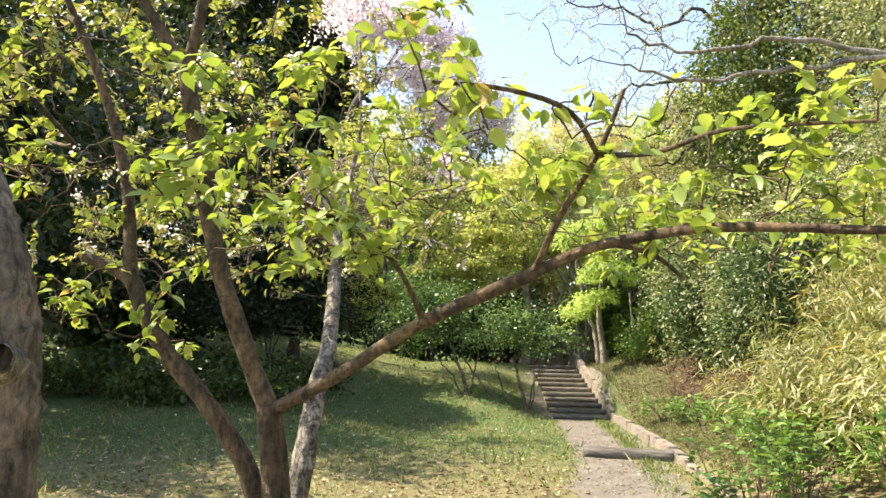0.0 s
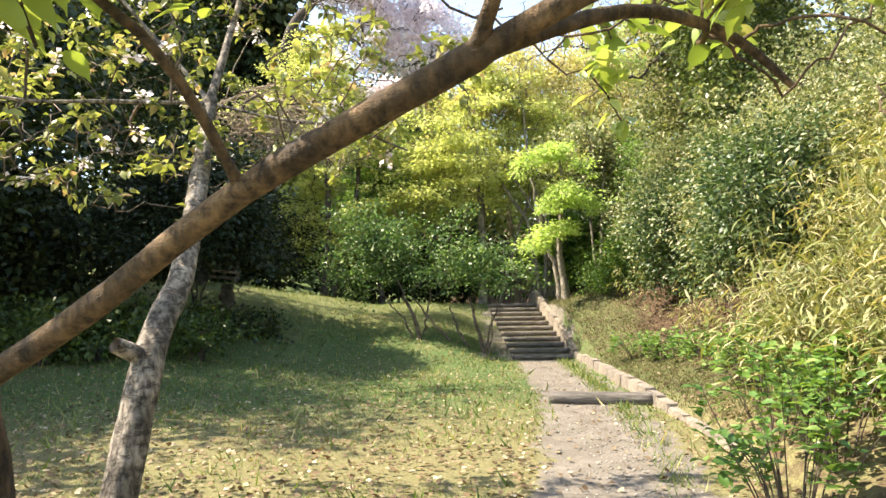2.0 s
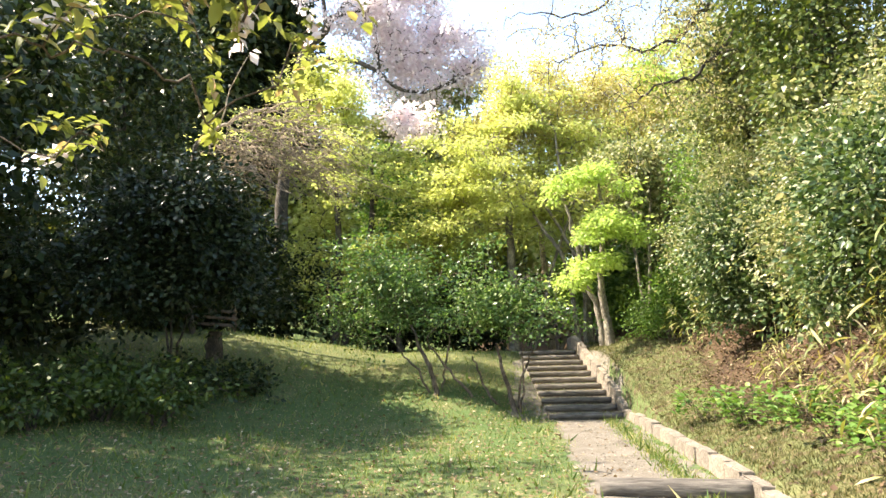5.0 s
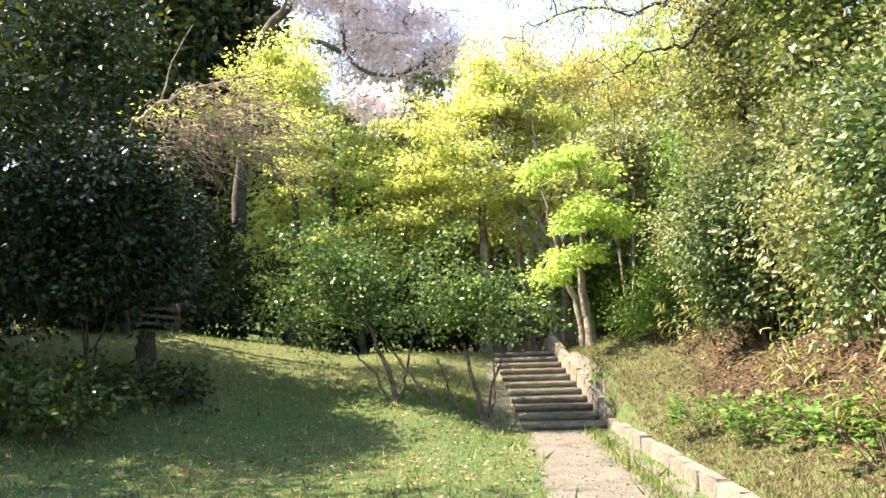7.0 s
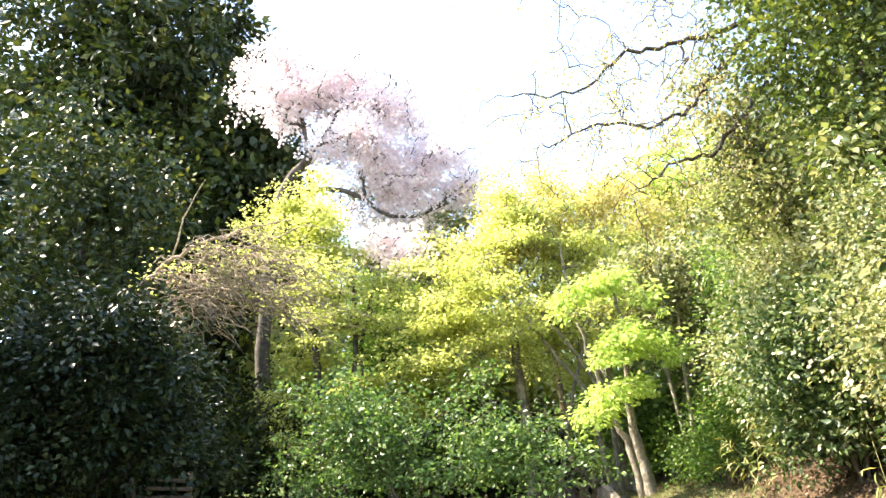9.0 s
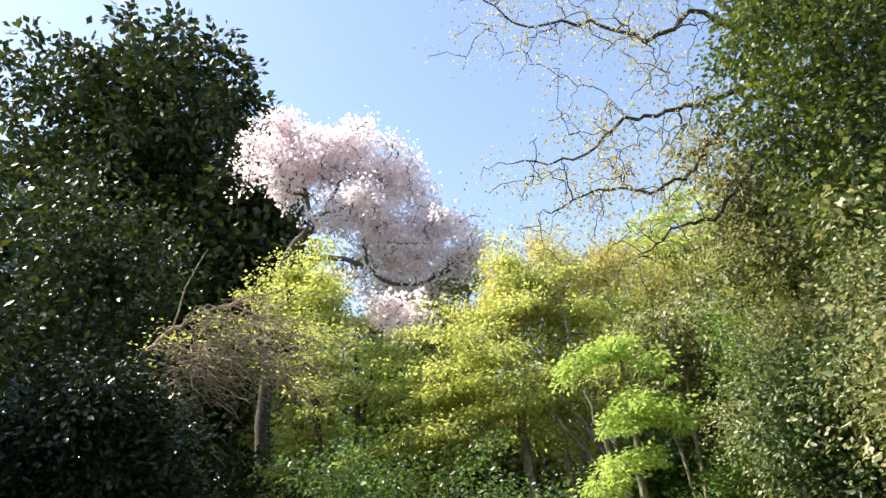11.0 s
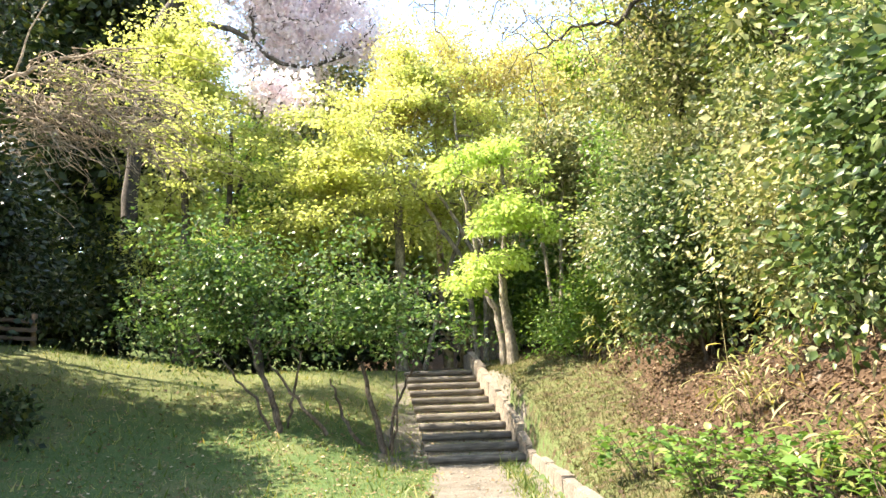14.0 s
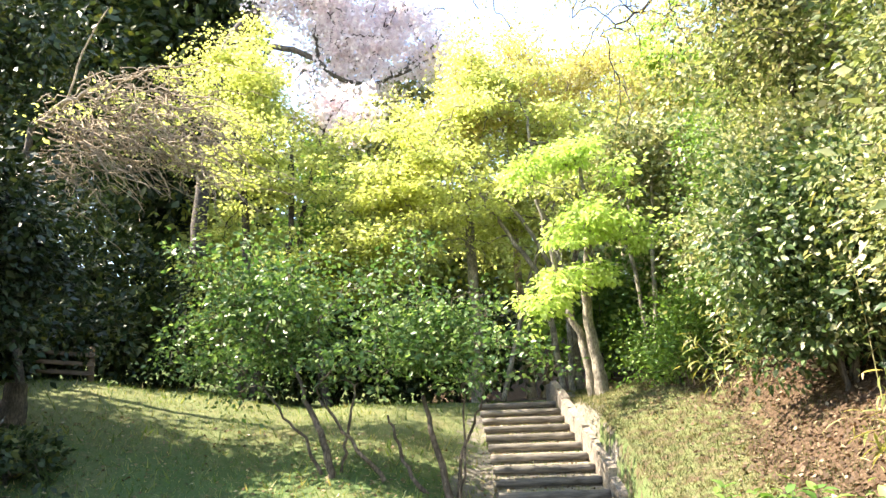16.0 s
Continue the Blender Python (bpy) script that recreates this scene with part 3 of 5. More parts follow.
# tall dark evergreens on the slope beside the lawn
for i, (x, y, h, rad) in enumerate([(-15.4, 40.7, 27.0, 8.0), (-9.3, 13.0, 11.0, 3.3), (-10.4, 17.2, 12.6, 3.3), (-9.6, 9.6, 7.5, 1.8), (-10.4, 20.7, 9.5, 2.4), (-9.8, 27.2, 12.0, 2.6), (-7.6, 36.5, 16.5, 2.6)]):
    z = ground_z(x, y)
    own = rng_for(240 + i)
    cl = lumpy(own, (x, y, z + h * 0.58), (rad, rad, h * 0.45), 330 if h < 15 else 620 if h < 20 else 950, 0.35 if h < 20 else 0.2, 0.35 if h < 20 else 0.2, -1)
    if i == 1:
        cl = np.concatenate([lumpy(own, (x, y, z + 5.0), (rad, rad * 0.75, 3.8), 270, 0.35, 0.35, -1), boughs(own, (x, y, z + 9.0), (2.8, 2.6, 2.4), 14, 4, 0.7, 0.6)])
    if i == 2:
        cl = np.concatenate([lumpy(own, (x, y, z + 5.0), (rad, rad * 0.85, 4.2), 290, 0.35, 0.35, -1), boughs(own, (x, y, z + 10.0), (3.0, 2.5, 2.4), 12, 4, 0.8, 0.6)])
    if i == 4:
        cl = np.concatenate([lumpy(own, (x, y, z + 4.2), (rad, rad * 0.8, 3.4), 220, 0.35, 0.3, -1), boughs(own, (x + 0.6, y, z + 7.2), (2.8, 1.6, 2.2), 26, 4, 0.8, 0.6)])
    tree("evergreen_tree", (x, y), "tall dark evergreen tree with a dense glossy crown in shade", [([(x, y, z - 0.2), (x + 0.2, y, z + h * 0.35), (x, y + 0.1, z + h * 0.9)], 0.26, 0.06)],
         cl, LEAF_DARK, BARK_DARK, 40 if i in (1, 2, 3, 4) else 46, (0.43, 0.43, 0.34) if i in (1, 2, 3, 4) else (0.46, 0.46, 0.36), 0.22 if h < 15 else 0.46, seed=40 + i, group="dark evergreens", branch=0.5)

# dark camellia at the lawn's edge
cl = np.concatenate([lumpy(R, (-4.5, 18.4, 3.7), (1.8, 1.6, 1.4), 130, 0.3, 0.2, -0.75), lumpy(R, (-4.6, 18.5, 2.8), (1.7, 1.5, 0.6), 60, 0.3, 0.2, -0.9), boughs(R, (-4.4, 18.4, 3.8), (1.9, 1.7, 1.6), 34, 5, 0.7, 0.5, 0.6, 0.3, -0.6)])
bush("camellia_bush", (-4.6, 18.6), "large rounded dark camellia bush in deep shade", cl, LEAF_GLOSS, 95, (0.24, 0.24, 0.17), 0.115, seed=51, stems=3, up=0.6)

# low shade plants along the lawn's edge
for i in range(8):
    x, y = -4.0 - 0.75 * i + R.uniform(-0.2, 0.2), 16.2 - 0.15 * i + R.uniform(-0.6, 0.9)
    z = ground_z(x, y)
    cl = lumpy(R, (x, y, z + 0.45), (0.75, 0.6, 0.55), 26, 0.3, 0.5, -0.5)
    bush("shade_shrub", (x, y), "low green shade shrub at the lawn edge", cl, LEAF_SHADE, 42, (0.16, 0.16, 0.12), 0.11, seed=60 + i, group="shade shrubs", category="shrub")

for i, (x, y) in enumerate([(-3.3, 18.6), (-4.4, 17.6), (-5.6, 17.6), (-6.6, 17.4)]):
    z = ground_z(x, y)
    cl = lumpy(R, (x, y, z + 0.3), (0.7, 0.6, 0.4), 24, 0.3, 0.5, -0.5)
    bush("shade_shrub", (x, y), "low dark evergreen shrub beneath the camellia", cl, LEAF_DARK, 46, (0.17, 0.17, 0.13), 0.11, seed=640 + i, group="shade shrubs", category="shrub")

# yellow-green trees behind the lawn
cl = np.concatenate([boughs(R, (-2.1, 25.6, 7.4), (2.2, 1.5, 3.0), 27, 6, 1.1), boughs(R, (-3.0, 25.8, 3.5), (1.9, 1.1, 1.3), 6, 5, 0.9), boughs(R, (-3.1, 26.4, 9.6), (2.0, 1.1, 1.6), 13, 6, 1.0, 0.22, 0.5, 0.5)])
tree("young_maple", (-2.4, 25.8), "yellow-green leafing maple below a dark slope", [([(-2.4, 25.8, 1.4), (-2.2, 25.7, 4.5), (-2.5, 25.6, 8)], 0.16, 0.05), ([(-2.2, 25.9, 1.4), (-1.3, 25.8, 5.0), (-1.2, 25.7, 7.5)], 0.12, 0.04)],
     layered(R, cl, 0.62, (-2.4, 25.8)), LEAF_YELLOW, BARK_DARK, 92, (0.27, 0.27, 0.09), 0.105, seed=70, tip=0.01, up=0.6)
cl = boughs(R, (-0.3, 25.2, 4.4), (2.3, 1.2, 1.5), 28, 6, 1.0)
tree("young_maple", (-0.4, 25.9), "yellow-green layered maple behind the lawn shrubs", [([(-0.4, 25.9, 1.4), (-0.5, 25.6, 3), (0.2, 25.3, 4.6)], 0.11, 0.04)],
     layered(R, cl, 0.6, (-0.4, 25.3)), LEAF_YELLOW, BARK_DARK, 88, (0.27, 0.27, 0.085), 0.105, seed=71, tip=0.01, up=0.6)

cl = boughs(R, (-0.7, 28.2, 6.0), (1.9, 1.0, 2.3), 20, 6, 1.0)
tree("woodland_maple", (-0.8, 28.4), "dark-limbed maple in green leaf beneath the cherry", [([(-0.8, 28.4, 1.3), (-1.0, 28.3, 4), (-0.5, 28.2, 7.4)], 0.14, 0.04), ([(-0.7, 28.4, 1.3), (0.2, 28.3, 4.2), (0.9, 28.2, 6.6)], 0.1, 0.03)],
     layered(R, cl, 0.7, (-0.8, 28.3)), LEAF_MID, BARK_DARK, 56, (0.28, 0.28, 0.1), 0.14, seed=72, tip=0.012, up=0.6)

cl = boughs(R, (0.4, 32.0, 9.6), (3.2, 1.2, 3.6), 46, 6, 1.1)
tree("woodland_maple", (-0.2, 32.4), "green-leaved maple among dark trunks behind the cherry", [([(-0.2, 32.4, 1.8), (-0.4, 32.2, 5), (0.1, 32.0, 12.0)], 0.2, 0.05), ([(0.2, 32.4, 1.8), (1.2, 32.2, 6), (2.6, 32.0, 11.0)], 0.16, 0.04)],
     cl, LEAF_HILL, BARK_DARK, 66, (0.36, 0.36, 0.18), 0.19, seed=69, tip=0.012)

# large central maples, upper crown still budding
cl = np.concatenate([boughs(R, (3.5, 26.0, 7.0), (3.4, 1.9, 3.0), 70, 6, 1.25, 0.22, 0.5), boughs(R, (1.3, 24.8, 5.9), (1.5, 1.0, 1.2), 13, 6, 1.0)])
tree("spreading_maple", (3.3, 26.0), "spreading maple with fresh yellow-green layered leaves", [([(3.05, 26, 1.3), (3.06, 26, 4), (2.97, 26.1, 6.6), (2.6, 26.1, 8.4)], 0.17, 0.05), ([(4.9, 25.4, 1.5), (4.5, 25, 3.94), (3.84, 25, 5.0), (3.0, 25, 6.6)], 0.08, 0.03), ([(5.1, 25.3, 1.5), (5.0, 25, 3.6), (4.24, 25, 5.2), (3.6, 25, 6.3)], 0.075, 0.03),
     ([(5.3, 25.6, 1.6), (5.1, 25.3, 4), (4.6, 25.2, 6.0), (4.5, 25.4, 8)], 0.09, 0.03), ([(5.5, 25.5, 1.6), (5.7, 25.4, 4.2), (5.9, 25.6, 7.0)], 0.08, 0.03), ([(3.6, 25.8, 1.4), (4.3, 25.6, 4.0), (5.2, 25.6, 6.4)], 0.07, 0.03)],
     layered(R, cl, 0.66, (3.2, 26.0)), LEAF_YELLOW, BARK_GREY, 92, (0.29, 0.29, 0.085), 0.105, seed=73, tip=0.012, up=0.6)
cl = boughs(R, (5.0, 27.4, 8.9), (3.8, 1.6, 2.3), 84, 6, 0.9, 0.5, 0.4, 0.25, -0.5)
tree("budding_maple", (4.6, 28.6), "budding ochre maple with thin upright twigs", [([(4.6, 28.6, 1.4), (4.4, 28.5, 5), (4.4, 28.0, 10)], 0.15, 0.04), ([(4.9, 28.6, 1.4), (6.2, 28.2, 6), (6.9, 27.9, 9)], 0.1, 0.03)],
     cl, LEAF_OCHRE, TWIG, 72, (0.26, 0.26, 0.24), 0.095, seed=74, up=0.3, tip=0.012)

cl = boughs(R, (8.6, 28.2, 10.3), (2.2, 1.2, 1.9), 26, 6, 1.0)
tree("young_maple", (8.4, 28.6), "tall bright lime maple behind the budding maple", [([(8.4, 28.6, 2.6), (8.3, 28.4, 6), (8.6, 28.2, 11)], 0.14, 0.04), ([(8.3, 28.4, 6), (7.4, 28.3, 8.4), (7.0, 28.2, 10.4)], 0.08, 0.03)],
     layered(R, cl, 0.6, (8.5, 28.4)), LEAF_MAPLE, BARK_GREY, 60, (0.28, 0.28, 0.1), 0.13, seed=75, tip=0.012, up=0.6)

# cherry in bloom behind
cl = np.concatenate([boughs(R, c, q, n, 6, 0.85, 0.5, 0.3, 0.35, -0.7) for c, q, n in (
    ((-4.3, 30, 17.3), (1.8, 1.5, 1.9), 26), ((-2.1, 30, 16.8), (2.1, 1.6, 2.1), 36), ((-0.3, 30, 15.4), (1.6, 1.4, 1.9), 26), ((-4.2, 29.6, 15.5), (0.9, 0.9, 0.6), 5),
    ((-1.7, 29.8, 14.2), (1.9, 1.4, 1.3), 20), ((-0.6, 29.8, 12.7), (2.2, 1.2, 1.3), 24), ((1.2, 29.8, 13.0), (1.8, 1.2, 1.2), 20), ((2.3, 29.8, 12.0), (1.2, 1.0, 0.8), 9), ((-0.2, 29.9, 11.4), (2.2, 1.0, 0.8), 14), ((-0.4, 26.3, 8.8), (1.1, 0.7, 0.4), 8))])
tree("blossoming_cherry", (-5.2, 31), "tall cherry tree covered in pale pink blossom", [([(-5.2, 31, 3.0), (-5.0, 30.6, 8), (-4.4, 30.2, 12.2), (-3.37, 30, 13.7), (-3.1, 30, 14.2)], 0.26, 0.13), ([(-3.1, 30, 14.2), (-1.6, 29.8, 14.6), (-0.4, 29.8, 15.6), (0.2, 29.9, 16.8)], 0.12, 0.03),
     ([(-3.3, 30, 13.9), (-3.6, 30, 16.1), (-4.2, 30, 18.4)], 0.1, 0.03), ([(-2.9, 30, 14.25), (-2.0, 30, 16.1), (-1.8, 30, 18)], 0.09, 0.03),
     ([(-4.0, 30.1, 12.5), (-2.93, 29.9, 12.5), (-1.55, 29.6, 12.0), (-0.38, 29.5, 11.05), (0.98, 29.5, 11.1), (2.38, 29.6, 12.2)], 0.12, 0.03), ([(0.9, 29.5, 11.1), (1.9, 29.5, 11.5), (3.1, 29.6, 12.3)], 0.06, 0.02), ([(-1.5, 28.6, 1.6), (-1.3, 27.4, 6.0), (-0.4, 26.4, 8.6)], 0.1, 0.03)],
     cl, BLOSSOM, BARK_DARK, 32, (0.25, 0.25, 0.17), 0.13, shape=ROUND, seed=76, up=0.3, tip=0.016)

# lime maple beside the head of the stairs
sprays = [((4.9, 21.7, 3.55), (3.5, 20.7, 2.75), 0.32, 30), ((4.95, 21.8, 3.6), (4.2, 20.9, 3.25), 0.3, 14), ((5.3, 21.8, 4.45), (4.2, 20.8, 3.9), 0.34, 26), ((5.0, 21.9, 4.5), (5.95, 21.3, 4.05), 0.34, 24), ((5.0, 21.8, 4.75), (4.7, 21.0, 4.2), 0.34, 20),
          ((4.95, 21.9, 5.95), (3.35, 21.0, 5.15), 0.24, 30), ((5.1, 21.8, 5.9), (4.6, 21.2, 5.5), 0.26, 12), ((5.2, 21.9, 5.5), (5.9, 21.6, 5.0), 0.3, 8)]
cl = []
for a, b, w, n in sprays:
    f = R.random((n, 1)) ** 0.8
    q = np.array(a) * (1 - f) + np.array(b) * f + R.normal(0, 1, (n, 3)) * (w * 0.5, w, w * 0.3)
    q[:, 2] += 0.12 * np.sin(f[:, 0] * 3.1)
    cl.append(q)
cl = np.concatenate(cl)
tree("lime_maple", (5.1, 22.3), "young maple with bright lime leaves beside the stairs", [([(5.12, 22.3, 1.2), (5.05, 22.3, 1.6), (4.97, 22.3, 2.4), (4.88, 22.2, 3.2), (4.95, 22, 4.4), (4.9, 21.9, 5.8)], 0.15, 0.03), ([(4.95, 22.6, 1.2), (4.86, 22.6, 2.4), (4.6, 22.6, 3.1), (4.3, 22.4, 4.3), (4.1, 22.3, 5.1)], 0.09, 0.025)],
     cl, LEAF_MAPLE, BARK_GREY, 44, (0.15, 0.15, 0.07), 0.105, seed=78, droop=0.5, up=0.7)
for i, (x, y, dx) in enumerate([(6.4, 23.4, 0.25), (6.5, 24.0, -0.35)]):
    z = ground_z(x, y)
    cl = lumpy(R, (x + dx, y, z + 4.3), (1.3, 1.1, 1.1), 55, 0.3, 0.4)
    tree("slender_tree", (x, y), "slender pale-stemmed tree on the leafy bank", [([(x, y, z - 0.2), (x + dx * 0.4, y, z + 1.6), (x + dx, y, z + 3.8)], 0.06, 0.03)],
         cl, LEAF_HILL, BARK_GREY, 80, (0.28, 0.28, 0.18), 0.12, seed=80 + i, group="slender trees")

# two many-stemmed shrubs on the lawn
def lawn_shrub(x, y, lean, cen, radii, seed, label):
    r = rng_for(seed)
    z = ground_z(x, y)
    t = base("lawn_shrub", x, y, z, label, "shrub", "lawn shrubs")
    sk = Skeleton()
    for bx, by, tx, ty, tz, thick in lean:
        n_at = len(sk.p)
        p, q = np.array([x + bx, y + by, z - 0.05]), np.array([x + tx, y + ty, z + tz])
        sk.stem([p, p * 0.62 + q * 0.38 + r.normal(0, 0.05, 3), p * 0.3 + q * 0.7 + r.normal(0, 0.05, 3), q], thick, thick * 0.45, -1, 4, 0.02, r)
        put("stem", sk.mesh("stem", BARK_LEAN, n_at, None, 7, 0.05, r), t)
    n0 = len(sk.p)
    cl = boughs(r, cen, radii, 36 if seed == 90 else 28, 6, 0.85, 0.5, 0.3, 0.6, -0.75)
    sk.grow(r, cl, 0.006)
    put("branchwork", sk.mesh("branchwork", BARK_LEAN, n0, None, 5), t, kind="stuff")
    crown_of("crown", t, DIAMOND, [cloud(r, cl, 36, (0.17, 0.17, 0.09), 0.088, 0.2, 0.5)], LEAF_SHRUB)


lawn_shrub(0.66, 19.5, [(0, 0, -0.45, 0.1, 1.35, 0.06), (0.75, -0.15, -0.15, 0, 1.05, 0.035), (0.05, 0.2, 0.35, 0.3, 1.25, 0.03), (-0.1, 0.1, -0.95, 0.2, 1.2, 0.028)], (-0.2, 20.0, 2.8), (1.75, 1.1, 1.1), 90, "many-stemmed green shrub leaning over the lawn")
lawn_shrub(2.3, 19.4, [(0, 0, -0.35, 0.1, 1.4, 0.06), (-0.2, 0.05, -0.85, 0.2, 1.15, 0.035), (0.1, 0, 0.22, 0.05, 1.3, 0.025), (0.05, 0.15, 0.5, 0.3, 1.4, 0.03)], (2.1, 19.7, 2.4), (1.35, 1.0, 0.85), 91, "many-stemmed green shrub beside the stairs")

# dark thicket at the head of the stairs; the last seven stand in for shaded ground
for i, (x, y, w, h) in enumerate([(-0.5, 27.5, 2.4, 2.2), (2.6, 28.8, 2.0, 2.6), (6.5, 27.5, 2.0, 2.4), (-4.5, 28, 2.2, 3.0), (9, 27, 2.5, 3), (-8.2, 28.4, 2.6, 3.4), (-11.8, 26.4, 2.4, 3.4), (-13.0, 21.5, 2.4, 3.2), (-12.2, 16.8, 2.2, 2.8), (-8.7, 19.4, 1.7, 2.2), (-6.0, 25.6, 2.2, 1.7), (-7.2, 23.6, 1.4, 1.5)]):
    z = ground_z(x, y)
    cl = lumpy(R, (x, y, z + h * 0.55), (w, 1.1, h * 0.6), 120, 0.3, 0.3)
    bush("thicket", (x, y), "dark green thicket filling the shade under the trees", cl, LEAF_MID if i in (2, 4) else LEAF_DARK, 52, (0.3, 0.3, 0.25), 0.2, seed=95 + i, group="thickets")

# far wooded slope
for i in range(12):
    x, y = -14 + 3.7 * i + R.uniform(-1, 1), 36 + R.uniform(0, 8)
    z = ground_z(x, y)
    h = R.uniform(6.0, 8.0) + (5 if x < -7 else 0) + (2.5 if x > 9 else 0)
    cl = lumpy(R, (x, y, z + h * 0.5), (2.9, 2.4, h * 0.5), 150, 0.3, 0.35)
    tree("woodland_tree", (x, y), "distant leafy tree on the wooded slope", [([(x, y, z - 0.2), (x + 0.3, y, z + h * 0.5), (x, y, z + h * 0.85)], 0.2, 0.05)],
         cl, (LEAF_HILL, LEAF_MID, LEAF_YELLOW)[i % 3], BARK_DARK, 48, (0.5, 0.5, 0.42), 0.36, seed=110 + i, group="woodland", branch=0.4)

# dry vine tangle hanging from a bent limb
def vine_tangle():
    r = rng_for(130)
    t = base("vine_tangle", -4.6, 22.0, ground_z(-4.6, 22.6), "tangle of dry brown vines over a bent limb", "vines")
    sk = Skeleton()
    sk.stem([(-5.6, 23, 1.5), (-5.9, 22.6, 5.0), (-5.4, 22.3, 7.0)], 0.09, 0.06, -1, 6, 0.02, r)
    n1 = len(sk.p)
    sk.stem([(-5.4, 22.3, 6.95), (-4.8, 22.3, 7.42), (-4.1, 22.3, 7.74), (-3.1, 22.2, 7.93), (-2.1, 22.2, 8.04)], 0.06, 0.012, -1, 6, 0.03, r)
    sk.stem([(-4.9, 22.4, 7.4), (-4.6, 22.3, 8.4), (-4.1, 22.2, 9.3)], 0.025, 0.008, -1, 4, 0.03, r)
    n0 = len(sk.p)
    for i in range(330):
        f = r.random()
        a = np.array([-5.3 + 3.2 * f, 22.0 + r.normal(0, 0.35), 6.7 + 1.0 * math.sin(f * 3) - r.random() * 1.5])
        ln = r.uniform(0.9, 2.6)
        q = a + np.array([r.uniform(0.1, 1.0) * ln, r.normal(0, 0.4), -ln * r.uniform(0.0, 0.6)])
        sk.stem([a, (a + q) / 2 + np.array([0, 0, r.uniform(0.0, 0.35)]), q], 0.014, 0.005, -1, 4, 0.06, r)
    # dark bark on the lower stem paints in the shade round it; limb stays pale
    put("trunk", sk.mesh("trunk", BARK_DARK, 0, n1, 8, 0.05, r), t)
    put("limb", sk.mesh("limb", TWIG, n1, n0, 8, 0.05, r), t)
    put("vines", sk.mesh("vines", TWIG, n0, None, 4), t, kind="stuff")
    cl = np.stack([r.uniform(-5.4, -2.2, 30), r.normal(22.6, 0.3, 30), r.uniform(6.2, 7.9, 30)], 1)
    crown_of("leaves", t, DIAMOND, [cloud(r, cl[:9], 34, (0.26, 0.25, 0.12), 0.11)], LEAF_YELLOW)


vine_tangle()

# ---- the bank of bushes and bamboo ----
def blob_bush(name, x, y, h, rx, ry, rz, n, each, size, mat, seed, label, group="", sp=0.24, shape=DIAMOND, droop=0.2, up=0.3):
    z = ground_z(x, y)
    own = rng_for(seed)
    cl = np.concatenate([boughs(own, (x, y, z + h), (rx, ry, rz), n // 7, 5, 0.5 * rx, 0.5, 0.55, 0.4, -0.9), lumpy(own, (x, y, z + h), (rx * 0.8, ry * 0.8, rz * 0.85), n // 5, 0.3, 0.3, -0.9)])
    return bush(name, (x, y), label, cl, mat, each, (sp, sp, sp * 0.8), size, shape, seed, "bush", droop, up, BARK_DARK, 4, group)


blob_bush("camellia_bush", 5.75, 11.8, 1.85, 0.95, 1.0, 1.0, 200, 150, 0.072, LEAF_CAMELLIA, 140, "glossy camellia bush overhanging the leafy bank", "bank camellias", shape=POINTED)
blob_bush("camellia_bush", 6.8, 17.6, 1.45, 1.1, 1.2, 1.35, 180, 150, 0.088, LEAF_CAMELLIA, 141, "glossy dark green camellia bush on the bank", "bank camellias", shape=POINTED)
blob_bush("hillside_bush", 6.9, 14.8, 1.5, 1.2, 1.3, 1.4, 190, 180, 0.062, LEAF_HILL, 142, "camellia bush with pale flecked leaves on the bank", "bank camellias")
k = 0
for x, y, h, w in [(7.0, 12.6, 2.2, 1.5), (8.2, 15.5, 2.0, 1.8), (8.2, 18.6, 1.8, 1.7), (8.0, 21.0, 1.9, 1.6), (9.0, 23.5, 2.2, 1.8), (9.6, 12.6, 2.4, 2.0), (10.2, 17.2, 2.4, 2.0), (10.2, 20.6, 2.2, 2.0), (7.8, 10.2, 1.6, 1.5), (8.4, 25.5, 2.8, 1.8), (7.2, 19.4, 2.3, 1.3)]:
    blob_bush("hillside_bush", x, y, h, w, w, w * 1.0, 160, 190 if k in (0, 8) else 140 if x < 8.1 else 50, 0.058 if k in (0, 8) else 0.07 if x < 8.1 else 0.13, LEAF_MID if k == 3 else LEAF_HILL, 150 + k, "olive green bush crowding the steep bank", "hillside bushes", 0.3)
    k += 1

# fresh undergrowth beside the lime maple
for i, (x, y, w) in enumerate([(6.1, 21.5, 0.6), (6.9, 21.9, 0.8), (6.3, 22.9, 0.7), (7.4, 22.8, 0.9)]):
    blob_bush("undergrowth_bush", x, y, w * 0.6, w, w, w * 1.1, 46, 60, 0.08, LEAF_MID, 165 + i, "fresh green undergrowth bush beneath the maple", "undergrowth", 0.26)

# ivy-clad tree
z = ground_z(7.6, 15.8)
cl = lumpy(R, (7.3, 16.0, 7.8), (1.25, 1.2, 2.9), 190, 0.5, 0.3, -1)
cw = boughs(rng_for(262), (9.0, 15.4, 9.2), (2.2, 1.6, 2.6), 34, 5, 0.9, 0.5)
tree("ivy_clad_tree", (7.6, 15.8), "tall tree wrapped in dark glossy ivy", [([(7.6, 15.8, z - 0.2), (7.5, 15.9, z + 3), (7.5, 16, 11)], 0.22, 0.08)], cl, LEAF_IVY, BARK_DARK, 125, (0.28, 0.28, 0.22), 0.1, seed=170, branch=0.4)
z = ground_z(9.4, 15.2)
